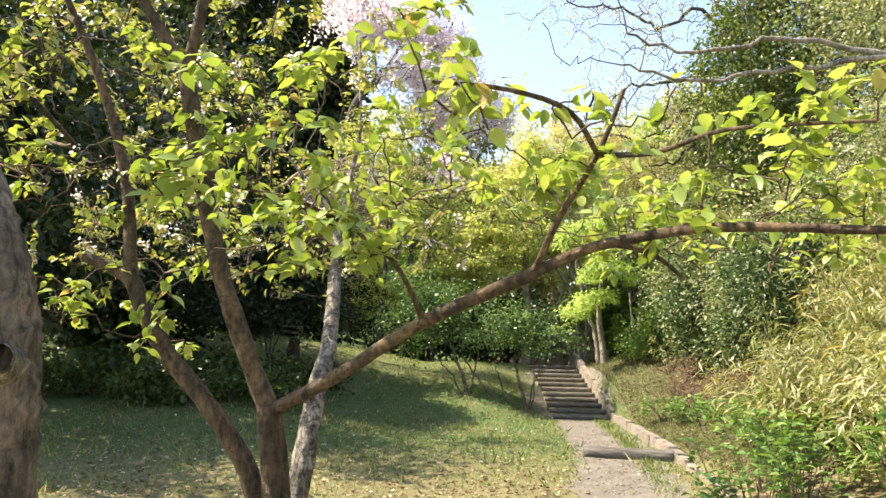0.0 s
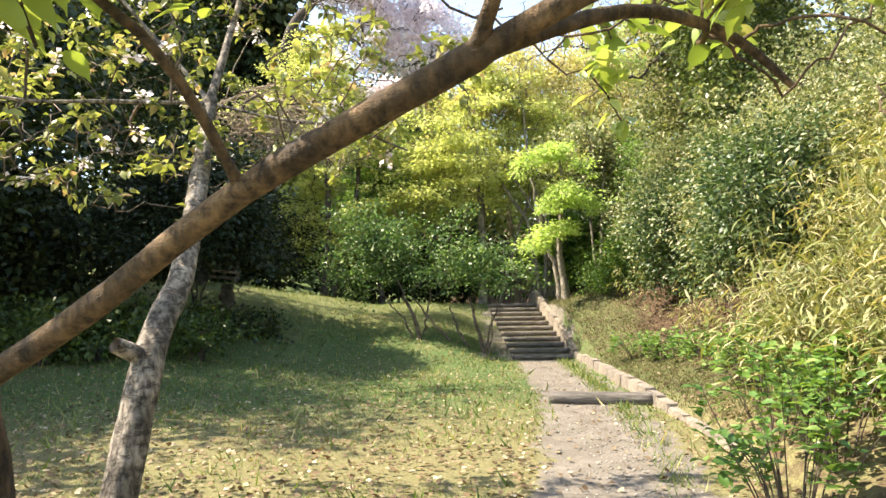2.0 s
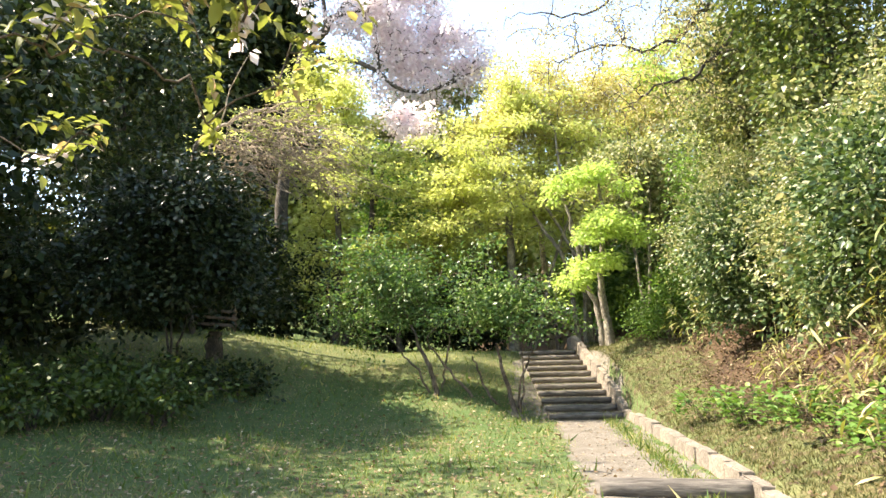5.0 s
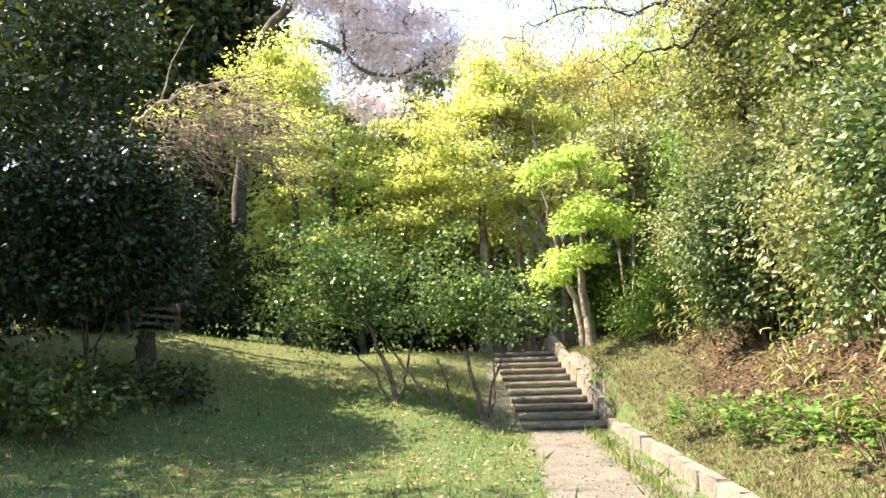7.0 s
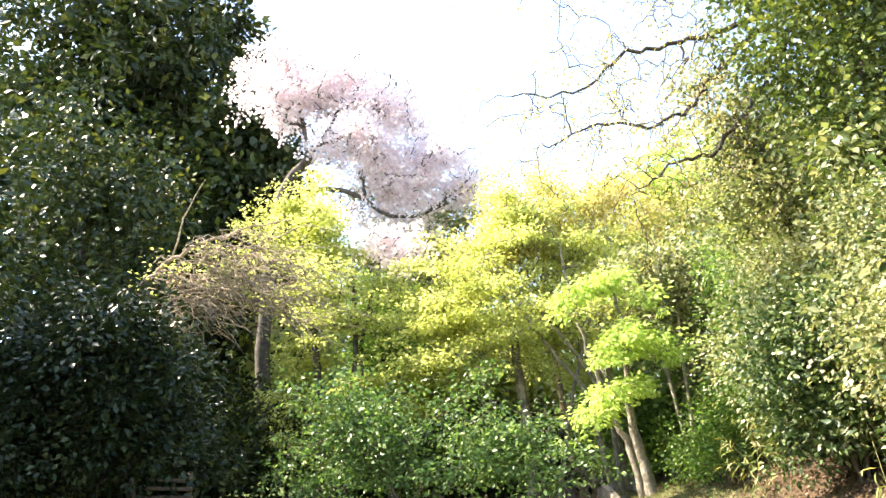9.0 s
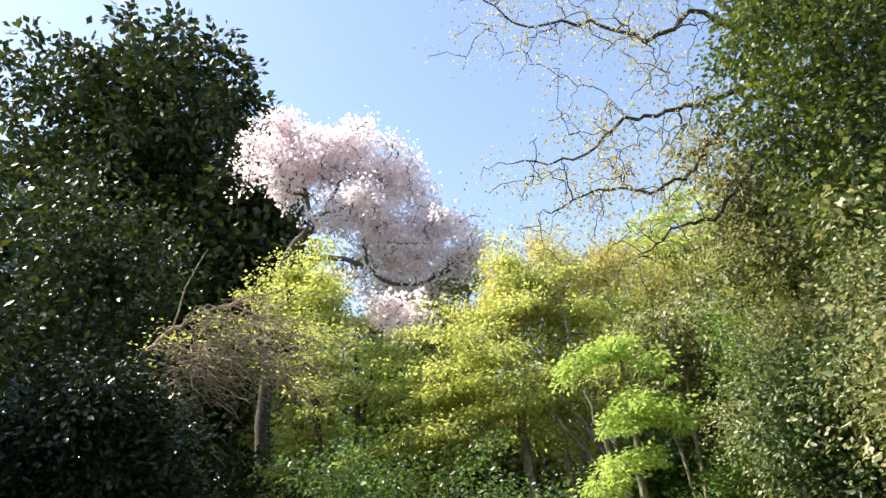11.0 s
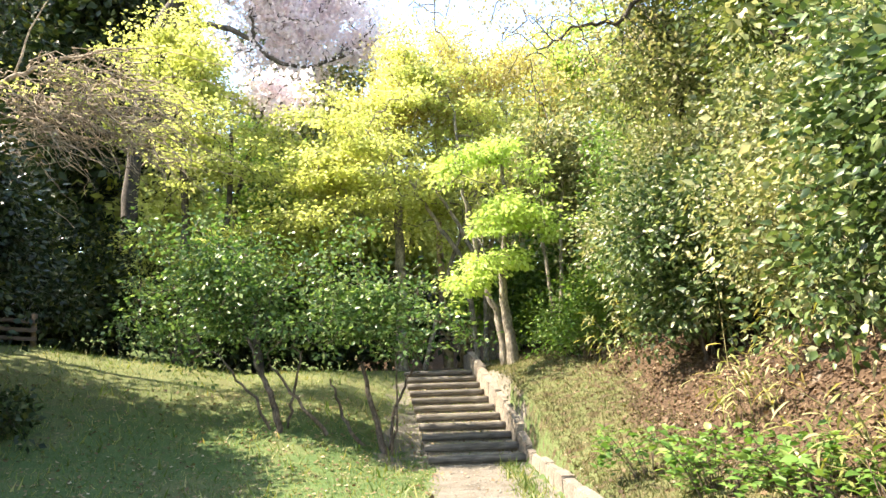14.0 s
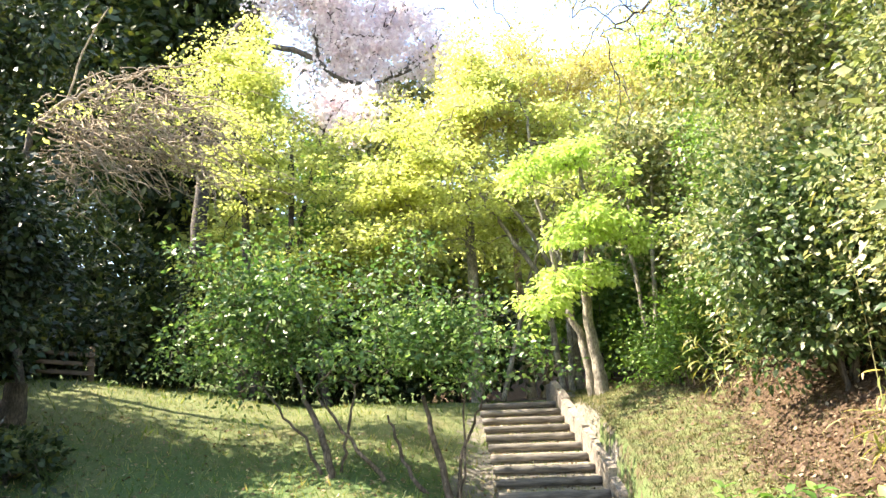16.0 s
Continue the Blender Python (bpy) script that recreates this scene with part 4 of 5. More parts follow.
tree("hillside_tree", (9.4, 15.2), "leafy olive tree high on the bank", [([(9.4, 15.2, z - 0.2), (9.3, 15.3, z + 3), (9.0, 15.4, 11)], 0.15, 0.05)], cw, LEAF_HILL, BARK_DARK, 90, (0.28, 0.28, 0.16), 0.11, seed=173)
cl = lumpy(R, (9.2, 12.2, 8.0), (2.2, 2.0, 2.4), 170, 0.45, 0.3, -1)
z = ground_z(8.0, 19.8)
cm = boughs(rng_for(260), (7.6, 19.6, 6.9), (1.8, 1.5, 1.7), 26, 5, 0.9, 0.5)
tree("hillside_tree", (8.0, 19.8), "leafy yellow-green tree rising from the bank", [([(8.0, 19.8, z - 0.2), (7.9, 19.7, z + 2), (7.6, 19.6, 8.0)], 0.1, 0.03)], cm, LEAF_HILL, BARK_DARK, 80, (0.28, 0.28, 0.14), 0.11, seed=172)
z = ground_z(9.4, 12.4)
tree("hillside_tree", (9.4, 12.4), "leafy green tree leaning out from the bank", [([(9.4, 12.4, z - 0.2), (9.2, 12.3, z + 2), (9.2, 12.2, 9.5)], 0.15, 0.05)], cl, LEAF_HILL, BARK_DARK, 130, (0.3, 0.3, 0.2), 0.085, seed=171)

# bare overhanging tree with tan buds
def bare_tree():
    r = rng_for(180)
    x, y = 9.2, 18.6
    z = ground_z(x, y)
    t = base("overhanging_tree", x, y, z, "nearly bare tree with dark limbs and tan buds", "tree")
    sk = Skeleton()
    top = sk.stem([(x, y, z - 0.2), (8.8, 18.4, z + 3), (8.2, 18.2, 9.6)], 0.2, 0.12, -1, 5, 0.02, r)
    for pts in ([(6.7, 18, 9.2), (5.67, 18, 9.0), (4.74, 18, 8.78), (3.9, 18, 8.2), (2.8, 18, 8.2)], [(7.3, 18.1, 9.1), (6.6, 18, 8.5), (6.16, 18, 8.1), (5.69, 18, 7.6), (5.0, 18, 7.4), (4.1, 18, 7.5), (3.3, 18, 7.14)], [(6.8, 17.8, 11.0), (5.6, 17.7, 10.35), (4.6, 17.7, 11.0), (3.4, 17.6, 10.9), (2.6, 17.6, 11.8)], [(7.1, 18, 8.0), (6.07, 18, 6.85), (5.37, 18, 6.64), (4.66, 18, 6.24)], [(6.6, 17.6, 12.2), (5.2, 17.4, 12.8), (3.8, 17.2, 12.9)]):
        sk.stem(pts, 0.06, 0.012, top, 5, 0.04, r)
    n0 = len(sk.p)
    limbs = np.array(sk.p[20:])
    tips = limbs[r.integers(0, len(limbs), 620)] + r.normal(0, 1, (620, 3)) * (0.55, 0.7, 0.5) + (0.1, 0, 0)
    sk.grow(r, tips, 0.007, 0.42, 0.12)
    put("trunk", sk.mesh("trunk", BARK_DARK, 0, n0, 8, 0.04, r), t)
    put("branchwork", sk.mesh("branchwork", BARK_DARK, n0, None, 4), t, kind="stuff")
    crown_of("bud_cover", t, DIAMOND, [cloud(r, tips[tips[:, 0] < 6.4], 22, (0.17, 0.17, 0.17), 0.06, 0.9, 0.2)], BUDS)


bare_tree()

# a pale bare limb that reaches over the path from the bank
def bare_limb():
    r = rng_for(185)
    t = base("leaning_tree", 6.6, 7.6, ground_z(6.6, 7.6), "grey leaning tree with long bare limbs over the path", "tree")
    sk = Skeleton()
    top = sk.stem([(6.6, 7.6, ground_z(6.6, 7.6) - 0.2), (6.2, 7.4, 3.6), (5.2, 7.1, 4.75)], 0.1, 0.05, -1, 5, 0.01, r)
    sk.stem([(4.4, 7, 4.8), (3.5, 7, 4.95), (2.6, 7, 4.75), (1.9, 7.1, 5.0)], 0.04, 0.012, top, 5, 0.02, r)
    sk.stem([(4.6, 7, 4.75), (3.4, 7, 4.55), (2.5, 7, 4.45), (1.8, 7, 4.6)], 0.04, 0.01, top, 5, 0.02, r)
    n0 = len(sk.p)
    limbs = np.array(sk.p[16:])
    tips = limbs[r.integers(0, len(limbs), 60)] + r.normal(0, 0.35, (60, 3)) + (-0.2, 0, 0.12)
    sk.grow(r, tips, 0.005, 0.42)
    put("trunk", sk.mesh("trunk", BARK_GREY, 0, n0, 8, 0.05, r), t)
    put("branchwork", sk.mesh("branchwork", BARK_DARK, n0, None, 4), t, kind="stuff")


bare_limb()

# bamboo grass
def bamboo(x, y, n, h, seed):
    r = rng_for(seed)
    z = ground_z(x, y)
    t = base("bamboo_clump", x, y, z, "clump of straw-coloured dwarf bamboo with drooping leaves", "bamboo", "bamboo on the bank")
    sk = Skeleton()
    P, A, N, S = [], [], [], []
    for i in range(n):
        a, d = r.uniform(0, 6.28), r.uniform(0, 0.75)
        bx, by = x + math.cos(a) * d, y + math.sin(a) * d
        bz = ground_z(bx, by)
        hh = h * r.uniform(0.55, 1.15)
        top = np.array([bx - r.uniform(0.0, 0.5), by + r.normal(0, 0.25), bz + hh])
        sk.stem([(bx, by, bz - 0.05), ((bx + top[0]) / 2 + 0.05, (by + top[1]) / 2, bz + hh * 0.6), top], 0.007, 0.003, -1, 3, 0.0)
        m = int(22 + 12 * r.random())
        f = r.uniform(0.25, 1.0, m)
        p = np.array([bx, by, bz]) + (top - (bx, by, bz)) * f[:, None] + r.normal(0, 0.09, (m, 3))
        az = r.uniform(0, 6.28, m)
        P.append(p)
        A.append(np.stack([np.cos(az) - 0.3, np.sin(az) - 0.2, r.uniform(-0.9, 0.25, m)], 1))
        N.append(np.stack([r.normal(0, 0.3, m), r.normal(0, 0.3, m), np.ones(m)], 1))
        S.append(r.uniform(0.12, 0.27, m))
    put("cane_work", sk.mesh("cane_work", LEAF_BAMBOO, 0, None, 3), t, kind="stuff")
    put("leaves", strew("leaves", STRAP, *(np.concatenate(q) for q in (P, A, N)), np.concatenate(S), LEAF_BAMBOO), t, kind="stuff")


i = 0
for y in np.arange(3.5, 12.2, 0.85):
    for d in (1.35, 2.3, 3.3, 4.3):
        x = float(kerb_x(np.array(y))) + d + R.uniform(-0.3, 0.3)
        if d < 1.5 and y > 10.2:
            continue
        bamboo(x, y + R.uniform(-0.3, 0.3), 38, 1.3 + 0.7 * (d > 2), 200 + i)
        i += 1
for x, y, n, h in ((5.5, 12.6, 9, 0.6), (6.3, 15.2, 8, 0.7), (6.7, 19.8, 10, 1.0), (6.9, 13.6, 16, 2.2), (7.2, 16.6, 16, 2.2), (6.6, 12.0, 16, 2.4)):
    bamboo(x, y, n, h, 300 + i)
    i += 1

# broad-leaved shrubs with fresh leaves on the bank
def hydrangea(x, y, h, n, seed):
    r = rng_for(seed)
    z = ground_z(x, y)
    t = base("hydrangea", x, y, z, "young shrub with bright green leaves on thin stems", "shrub", "fresh-leaved shrubs")
    P, A, N, S = [], [], [], []
    for i in range(n):
        sk = Skeleton()
        a, d = r.uniform(0, 6.28), r.uniform(0.1, 0.5)
        top = np.array([x + math.cos(a) * d * 1.3, y + math.sin(a) * d, z + h * r.uniform(0.55, 1.1)])
        sk.stem([(x + math.cos(a) * d * 0.4, y + math.sin(a) * d * 0.4, z - 0.05), (x + math.cos(a) * d * 0.8, y + math.sin(a) * d * 0.7, z + h * 0.45), top], 0.006, 0.003, -1, 3)
        put("stem", sk.mesh("stem", BARK_LEAN, 0, None, 4), t)
        for lv in range(4):
            m = 4
            az = r.uniform(0, 6.28) + np.arange(m) * 2.4
            p = top - np.array([0, 0, 0.08 * lv]) + r.normal(0, 0.025, (m, 3))
            P.append(p)
            A.append(np.stack([np.cos(az), np.sin(az), r.uniform(-0.1, 0.9, m)], 1))
            N.append(np.stack([r.normal(0, 0.3, m), r.normal(0, 0.3, m), np.ones(m)], 1))
            S.append(r.uniform(0.06, 0.125, m))
    put("leaves", strew("leaves", POINTED, *(np.concatenate(q) for q in (P, A, N)), np.concatenate(S), LEAF_FRESH), t, kind="stuff")


LEAF_FRESH = leaf_mat("bright_shrub_leaf", [(0, (0.07, 0.155, 0.035)), (0.6, (0.135, 0.25, 0.058)), (1, (0.25, 0.35, 0.1))], 0.4, 0.35, tint=(1.1, 1.15, 0.6), patch=0.2)
for i, (x, y, h, n) in enumerate([(2.8, 6.4, 0.72, 20), (3.4, 6.9, 0.8, 22), (3.5, 7.9, 0.75, 20), (4.2, 8.0, 0.7, 20), (3.7, 5.6, 0.8, 20), (4.3, 9.6, 0.7, 26), (4.55, 10.3, 0.7, 22), (4.7, 13.7, 0.42, 22), (5.05, 12.9, 0.4, 18), (4.75, 15.0, 0.4, 14), (4.9, 11.9, 0.35, 12), (6.2, 20.8, 0.7, 24), (6.8, 21.4, 0.8, 30)]):
    hydrangea(x, y, h, n, 400 + i)

# ---- fence, stump ----
def fence():
    x0, x1, y = -8.2, -4.8, 24.0
    f = base("rail_fence", -6.5, y, ground_z(-6.5, y), "low rustic fence of split wooden rails", "fence")
    for x in (-8.1, -6.5, -4.9):
        z = ground_z(x, y)
        bm = bmesh.new()
        bmesh.ops.create_cone(bm, cap_ends=True, segments=10, radius1=0.06, radius2=0.055, depth=0.95, matrix=Matrix.Translation((x, y + 0.07, z + 0.24)))
        part("post", bm, FENCEWOOD, f)
    for i, h in enumerate((0.16, 0.36, 0.56)):
        z0, z1 = ground_z(x0, y) + h, ground_z(x1, y) + h
        bm = bmesh.new()
        box(bm, -1.72, 1.72, -0.03, 0.03, -0.045, 0.045, 0.015)
        rail = part("rail", bm, FENCEWOOD, f)
        rail.matrix_basis = pose((x0 + x1) / 2, y - 0.03 + 0.004 * i, (z0 + z1) / 2, 0, math.degrees(math.atan2(z0 - z1, x1 - x0)) + (i - 1) * 0.6, 0)


fence()


def stump():
    x, y = -4.35, 20.6
    r = rng_for(440)
    sk = Skeleton()
    z = ground_z(x, y)
    sk.stem([(x, y, z - 0.1), (x, y, z + 0.3), (x + 0.02, y, z + 0.62)], 0.19, 0.15, -1, 4)
    ob = put("stump", sk.mesh("stump", BARK_DARK, 0, None, 12, 0.08, r))
    bm = bmesh.new()
    bmesh.ops.create_circle(bm, cap_ends=True, segments=12, radius=0.155, matrix=Matrix.Translation((x + 0.02, y, z + 0.615)))
    tagged(ob, "dark broken tree stump in the shade", "stump")
    part("cut_top", bm, BARK_DARK, ob)


stump()

# ---- the cherry trees beside the path ----
def clear_of_way(p):
    """True where a leaf leaves the walker's head room."""
    way = 0.14 * p[:, 1] - 0.02
    return ~((np.abs(p[:, 0] - way) < 0.42) & (p[:, 2] < 1.95) & (p[:, 1] < 9))


def twig_leaves(r, tips, roots, n, length, size):
    """Leaves in small bunches near twig ends, hanging outwards."""
    P, A, N, S = [], [], [], []
    for tip, root in zip(tips, roots):
        d = unit(tip - root)
        for i in range(n):
            p = tip - d * r.uniform(0, length) + r.normal(0, 0.02, 3)
            a = r.normal(0, 1, 3)
            P.append(p)
            A.append(unit(d * 0.4 + a * np.array([0.7, 0.7, 0.3]) + np.array([0, 0, -0.22])))
            N.append(unit(r.normal(0, 0.38, 3) + np.array([0, 0, 1])))
            S.append(size * r.uniform(0.6, 1.25))
    return np.array(P), np.array(A), np.array(N), np.array(S)


def cherry_near():
    r = rng_for(500)
    t = base("cherry_tree", -0.85, 3.84, 0, "multi-stemmed brown-barked cherry with fresh lime leaves", "tree")
    sk = Skeleton()
    fork = sk.stem([(-0.82, 3.84, -0.1), (-0.84, 3.84, 0.6), (-0.92, 3.84, 1.2)], 0.085, 0.066, -1, 5)
    up = sk.stem([(-1.09, 3.84, 1.58), (-1.24, 3.82, 1.98), (-1.36, 3.77, 2.5), (-1.46, 3.7, 3.05)], 0.056, 0.046, fork, 5)
    sk.stem([(-1.78, 3.65, 3.55), (-2.3, 3.5, 4.6)], 0.036, 0.018, up, 5)
    sk.stem([(-1.36, 3.62, 3.6), (-1.3, 3.4, 4.8)], 0.036, 0.018, up, 5)
    limb = sk.stem([(-0.53, 3.65, 1.41), (-0.1, 3.43, 1.675), (0.4, 3.15, 1.89)], 0.036, 0.031, fork, 5)
    far = sk.stem([(0.65, 3.04, 2.0), (0.98, 2.8, 2.04), (1.2, 2.66, 2.03), (1.6, 2.4, 1.98), (2.0, 2.2, 2.0)], 0.027, 0.013, limb, 5)
    sub = sk.stem([(0.48, 2.95, 2.1), (0.6, 2.72, 2.32), (0.68, 2.6, 2.55)], 0.017, 0.008, limb, 5)
    sk.stem([(0.45, 2.5, 2.42), (0.2, 2.3, 2.42), (-0.05, 2.1, 2.36)], 0.012, 0.006, sk.near((0.6, 2.72, 2.32)), 4)
    sk.stem([(0.8, 2.6, 2.3), (1.0, 2.4, 2.33), (1.4, 2.2, 2.3)], 0.012, 0.006, sk.near((0.6, 2.72, 2.32)), 4)
    sk.stem([(0.75, 3.3, 2.05), (1.0, 3.35, 2.02), (1.15, 3.35, 1.9)], 0.02, 0.008, limb, 4)
    sk.stem([(-0.25, 3.2, 1.95), (-0.6, 3.0, 2.15), (-0.9, 2.9, 2.2)], 0.014, 0.006, sk.near((-0.1, 3.47, 1.66)), 4)
    left = sk.stem([(-0.92, 3.98, -0.1), (-1.0, 3.97, 0.74), (-1.28, 3.95, 1.21), (-1.55, 3.95, 1.51), (-1.78, 3.95, 1.92)], 0.06, 0.046, -1, 5)
    sk.stem([(-2.05, 3.95, 2.03)], 0.04, 0.03, left, 4)
    sk.stem([(-1.86, 3.95, 2.5), (-2.1, 3.9, 3.2), (-2.6, 3.8, 4.2)], 0.04, 0.015, left, 5)
    n0 = len(sk.p)
    tips = np.concatenate([
        np.stack([r.uniform(-0.3, 2.4, 150), r.uniform(2.0, 4.2, 150), r.uniform(2.02, 2.45, 150)], 1),
        np.stack([r.uniform(-1.3, 0.3, 45), r.uniform(2.3, 3.6, 45), r.uniform(1.9, 2.8, 45)], 1),
        np.stack([r.uniform(-2.6, -1.2, 45), r.uniform(3.2, 4.6, 45), r.uniform(1.5, 2.6, 45)], 1),
        np.stack([r.uniform(-0.95, -0.1, 34), r.uniform(2.6, 3.2, 34), r.uniform(1.8, 2.2, 34)], 1),
        np.stack([r.uniform(-3.0, -0.6, 48), r.uniform(3.0, 4.8, 48), r.uniform(2.7, 4.8, 48)], 1)])
    tips = tips[clear_of_way(tips - (0, 0, 0.25))]
    first = sk.grow(r, tips, 0.0035, 0.45, 0.06)
    put("trunk", sk.mesh("trunk", BARK_BROWN, 0, n0, 16, 0.05, r), t)
    put("twig_work", sk.mesh("twig_work", BARK_BROWN, n0, None, 5), t, kind="stuff")
    ends = [i for i in range(first, len(sk.p)) if i not in set(sk.par)]
    P, A, N, S = twig_leaves(r, [sk.p[i] for i in ends], [sk.p[sk.par[i]] for i in ends], 20, 0.34, 0.074)
    ok = clear_of_way(P - (0, 0, 0.08))
    P, A, N, S = P[ok], A[ok], N[ok], S[ok]
    close = np.zeros(len(P), bool)
    close[np.argsort(np.linalg.norm(P - (0.5, 2.6, 2.1), axis=1))[:260]] = True
    crown = put("crown", strew("crown", OVATE, P[~close], A[~close], N[~close], S[~close], LEAF_LIME), t)
    one = raw_mesh("leaf", OVATE[0], OVATE[1], LEAF_LIME_ONE)
    for p, a, n, s in zip(P[close], A[close], N[close], S[close]):
        y = Vector(a).normalized()
        x = y.cross(Vector(n)).normalized()
        z = x.cross(y)
        lf = put("leaf", one, crown)
        lf.matrix_basis = Matrix.Translation(p) @ Matrix((x, y, z)).transposed().to_4x4() @ Matrix.Scale(float(s), 4)


def single_leaf_mat():
    k = Mat("lime_single_leaf")
    col = k.ramp(k.n("ShaderNodeObjectInfo").outputs["Random"], [(0, (0.20, 0.29, 0.06)), (0.6, (0.32, 0.42, 0.10)), (1, (0.46, 0.51, 0.17))])
    vein = k.noise(14, 3.0)
    col = k.mix(0.5, col, k.ramp(vein, [(0.35, (0.75, 0.8, 0.7)), (0.65, (1.15, 1.12, 1.1))]), "MULTIPLY")
    k.link(col, k.b.inputs["Base Color"])
    k.b.inputs["Roughness"].default_value = 0.4
    tr = k.n("ShaderNodeBsdfTranslucent")
    k.link(k.mix(1.0, col, (1.15, 1.1, 0.6), "MULTIPLY"), tr.inputs["Color"])
    ms = k.n("ShaderNodeMixShader")
    ms.inputs[0].default_value = 0.45
    k.link(k.b.outputs[0], ms.inputs[1])
    k.link(tr.outputs[0], ms.inputs[2])
    k.link(ms.outputs[0], k.o.inputs["Surface"])
    return k.m


LEAF_LIME_ONE = single_leaf_mat()
cherry_near()


def cherry_pale():
    r = rng_for(520)
    t = base("pale_cherry_tree", -0.95, 5.2, 0, "leaning cherry with pale banded bark and fading blossom", "tree")
    sk = Skeleton()
    top = sk.stem([(-1.05, 4.95, -0.1), (-0.98, 5.03, 0.57), (-0.93, 5.18, 1.1), (-0.92, 5.36, 1.35), (-0.91, 5.6, 1.55), (-0.93, 5.85, 1.85), (-0.97, 6.17, 2.25), (-1.0, 6.45, 2.75)], 0.085, 0.05, -1, 5)
    main = sk.stem([(-0.95, 6.7, 3.25), (-0.9, 6.9, 3.8), (-0.95, 7.0, 4.8)], 0.032, 0.012, top, 5)
    sk.stem([(-1.2, 6.6, 3.0), (-1.7, 6.6, 3.6), (-2.2, 6.4, 4.4)], 0.018, 0.009, top, 5)
    sk.stem([(-0.5, 6.3, 2.6), (-0.1, 6.3, 2.55), (0.3, 6.3, 2.4)], 0.012, 0.006, top, 4)
    sk.stem([(-1.4, 5.9, 2.6), (-2.0, 5.8, 2.6), (-2.7, 5.8, 2.9)], 0.013, 0.007, top, 4)
    knot = sk.near((-0.93, 5.2, 1.15))
    sk.stem([(-1.03, 5.08, 1.25)], 0.045, 0.036, knot, 3)
    n0 = len(sk.p)
    tips = np.concatenate([np.stack([r.uniform(-4.2, 0.2, 430), r.uniform(5.2, 8.0, 430), r.uniform(2.3, 4.9, 430)], 1),
                           np.stack([r.uniform(-0.6, 0.8, 40), r.uniform(5.8, 7.0, 40), r.uniform(2.35, 3.3, 40)], 1),
                           np.stack([r.uniform(-3.0, -0.9, 40), r.uniform(5.4, 6.6, 40), r.uniform(1.9, 2.7, 40)], 1)])
    first = sk.grow(r, tips, 0.0035, 0.45, 0.06)
    put("trunk", sk.mesh("trunk", BARK_PALE, 0, n0, 14, 0.04, r), t)
    put("twig_work", sk.mesh("twig_work", BARK_LEAN, n0, None, 5), t, kind="stuff")
    par = set(sk.par)
    ends = [i for i in range(first, len(sk.p)) if i not in par]
    P, A, N, S = twig_leaves(r, [sk.p[i] for i in ends], [sk.p[sk.par[i]] for i in ends], 30, 0.42, 0.066)
    put("foliage", strew("foliage", POINTED, P, A, N, S, LEAF_CHERRY), t, kind="stuff")
    some = [i for i in ends if r.random() < 0.4]
    P, A, N, S = twig_leaves(r, [sk.p[i] for i in some], [sk.p[sk.par[i]] for i in some], 20, 0.16, 0.042)
    put("blossom", strew("blossom", ROUND, P, A, N, S, BLOSSOM), t, kind="stuff")


cherry_pale()


def cherry_old():
    """The thick trunk at the walk's start, with a knot."""
    r = rng_for(540)
    t = base("old_cherry_tree", -1.62, 2.6, 0, "thick rough-barked old cherry trunk with a knot", "tree")
    sk = Skeleton()
    sk.stem([(-1.64, 2.6, -0.1), (-1.66, 2.6, 0.9), (-1.68, 2.6, 1.5), (-1.82, 2.62, 2.0), (-2.3, 2.8, 2.8), (-2.9, 3.0, 4.4)], 0.22, 0.12, -1, 20)
    n0 = len(sk.p)
    sk.stem([(-1.56, 2.5, 1.44), (-1.5, 2.38, 1.47)], 0.085, 0.05, -1, 3)
    n1 = len(sk.p)
    tips = np.stack([r.uniform(-3.8, -1.5, 140), r.uniform(2.8, 5.4, 140), r.uniform(2.3, 4.6, 140)], 1)
    first = sk.grow(r, tips, 0.004)
    bole = put("trunk", sk.mesh("trunk", BARK_OLD, 0, n0, 30, 0.035, r), t)
    put("knot", sk.mesh("knot", BARK_PALE, n0, n1, 12, 0.06, r), bole, "pale healed knot")
    put("twig_work", sk.mesh("twig_work", BARK_BROWN, n1, None, 5), t, kind="stuff")
    par = set(sk.par)
    ends = [i for i in range(first, len(sk.p)) if i not in par]
    P, A, N, S = twig_leaves(r, [sk.p[i] for i in ends], [sk.p[sk.par[i]] for i in ends], 16, 0.36, 0.072)
    put("foliage", strew("foliage", POINTED, P, A, N, S, LEAF_CHERRY), t, kind="stuff")


cherry_old()


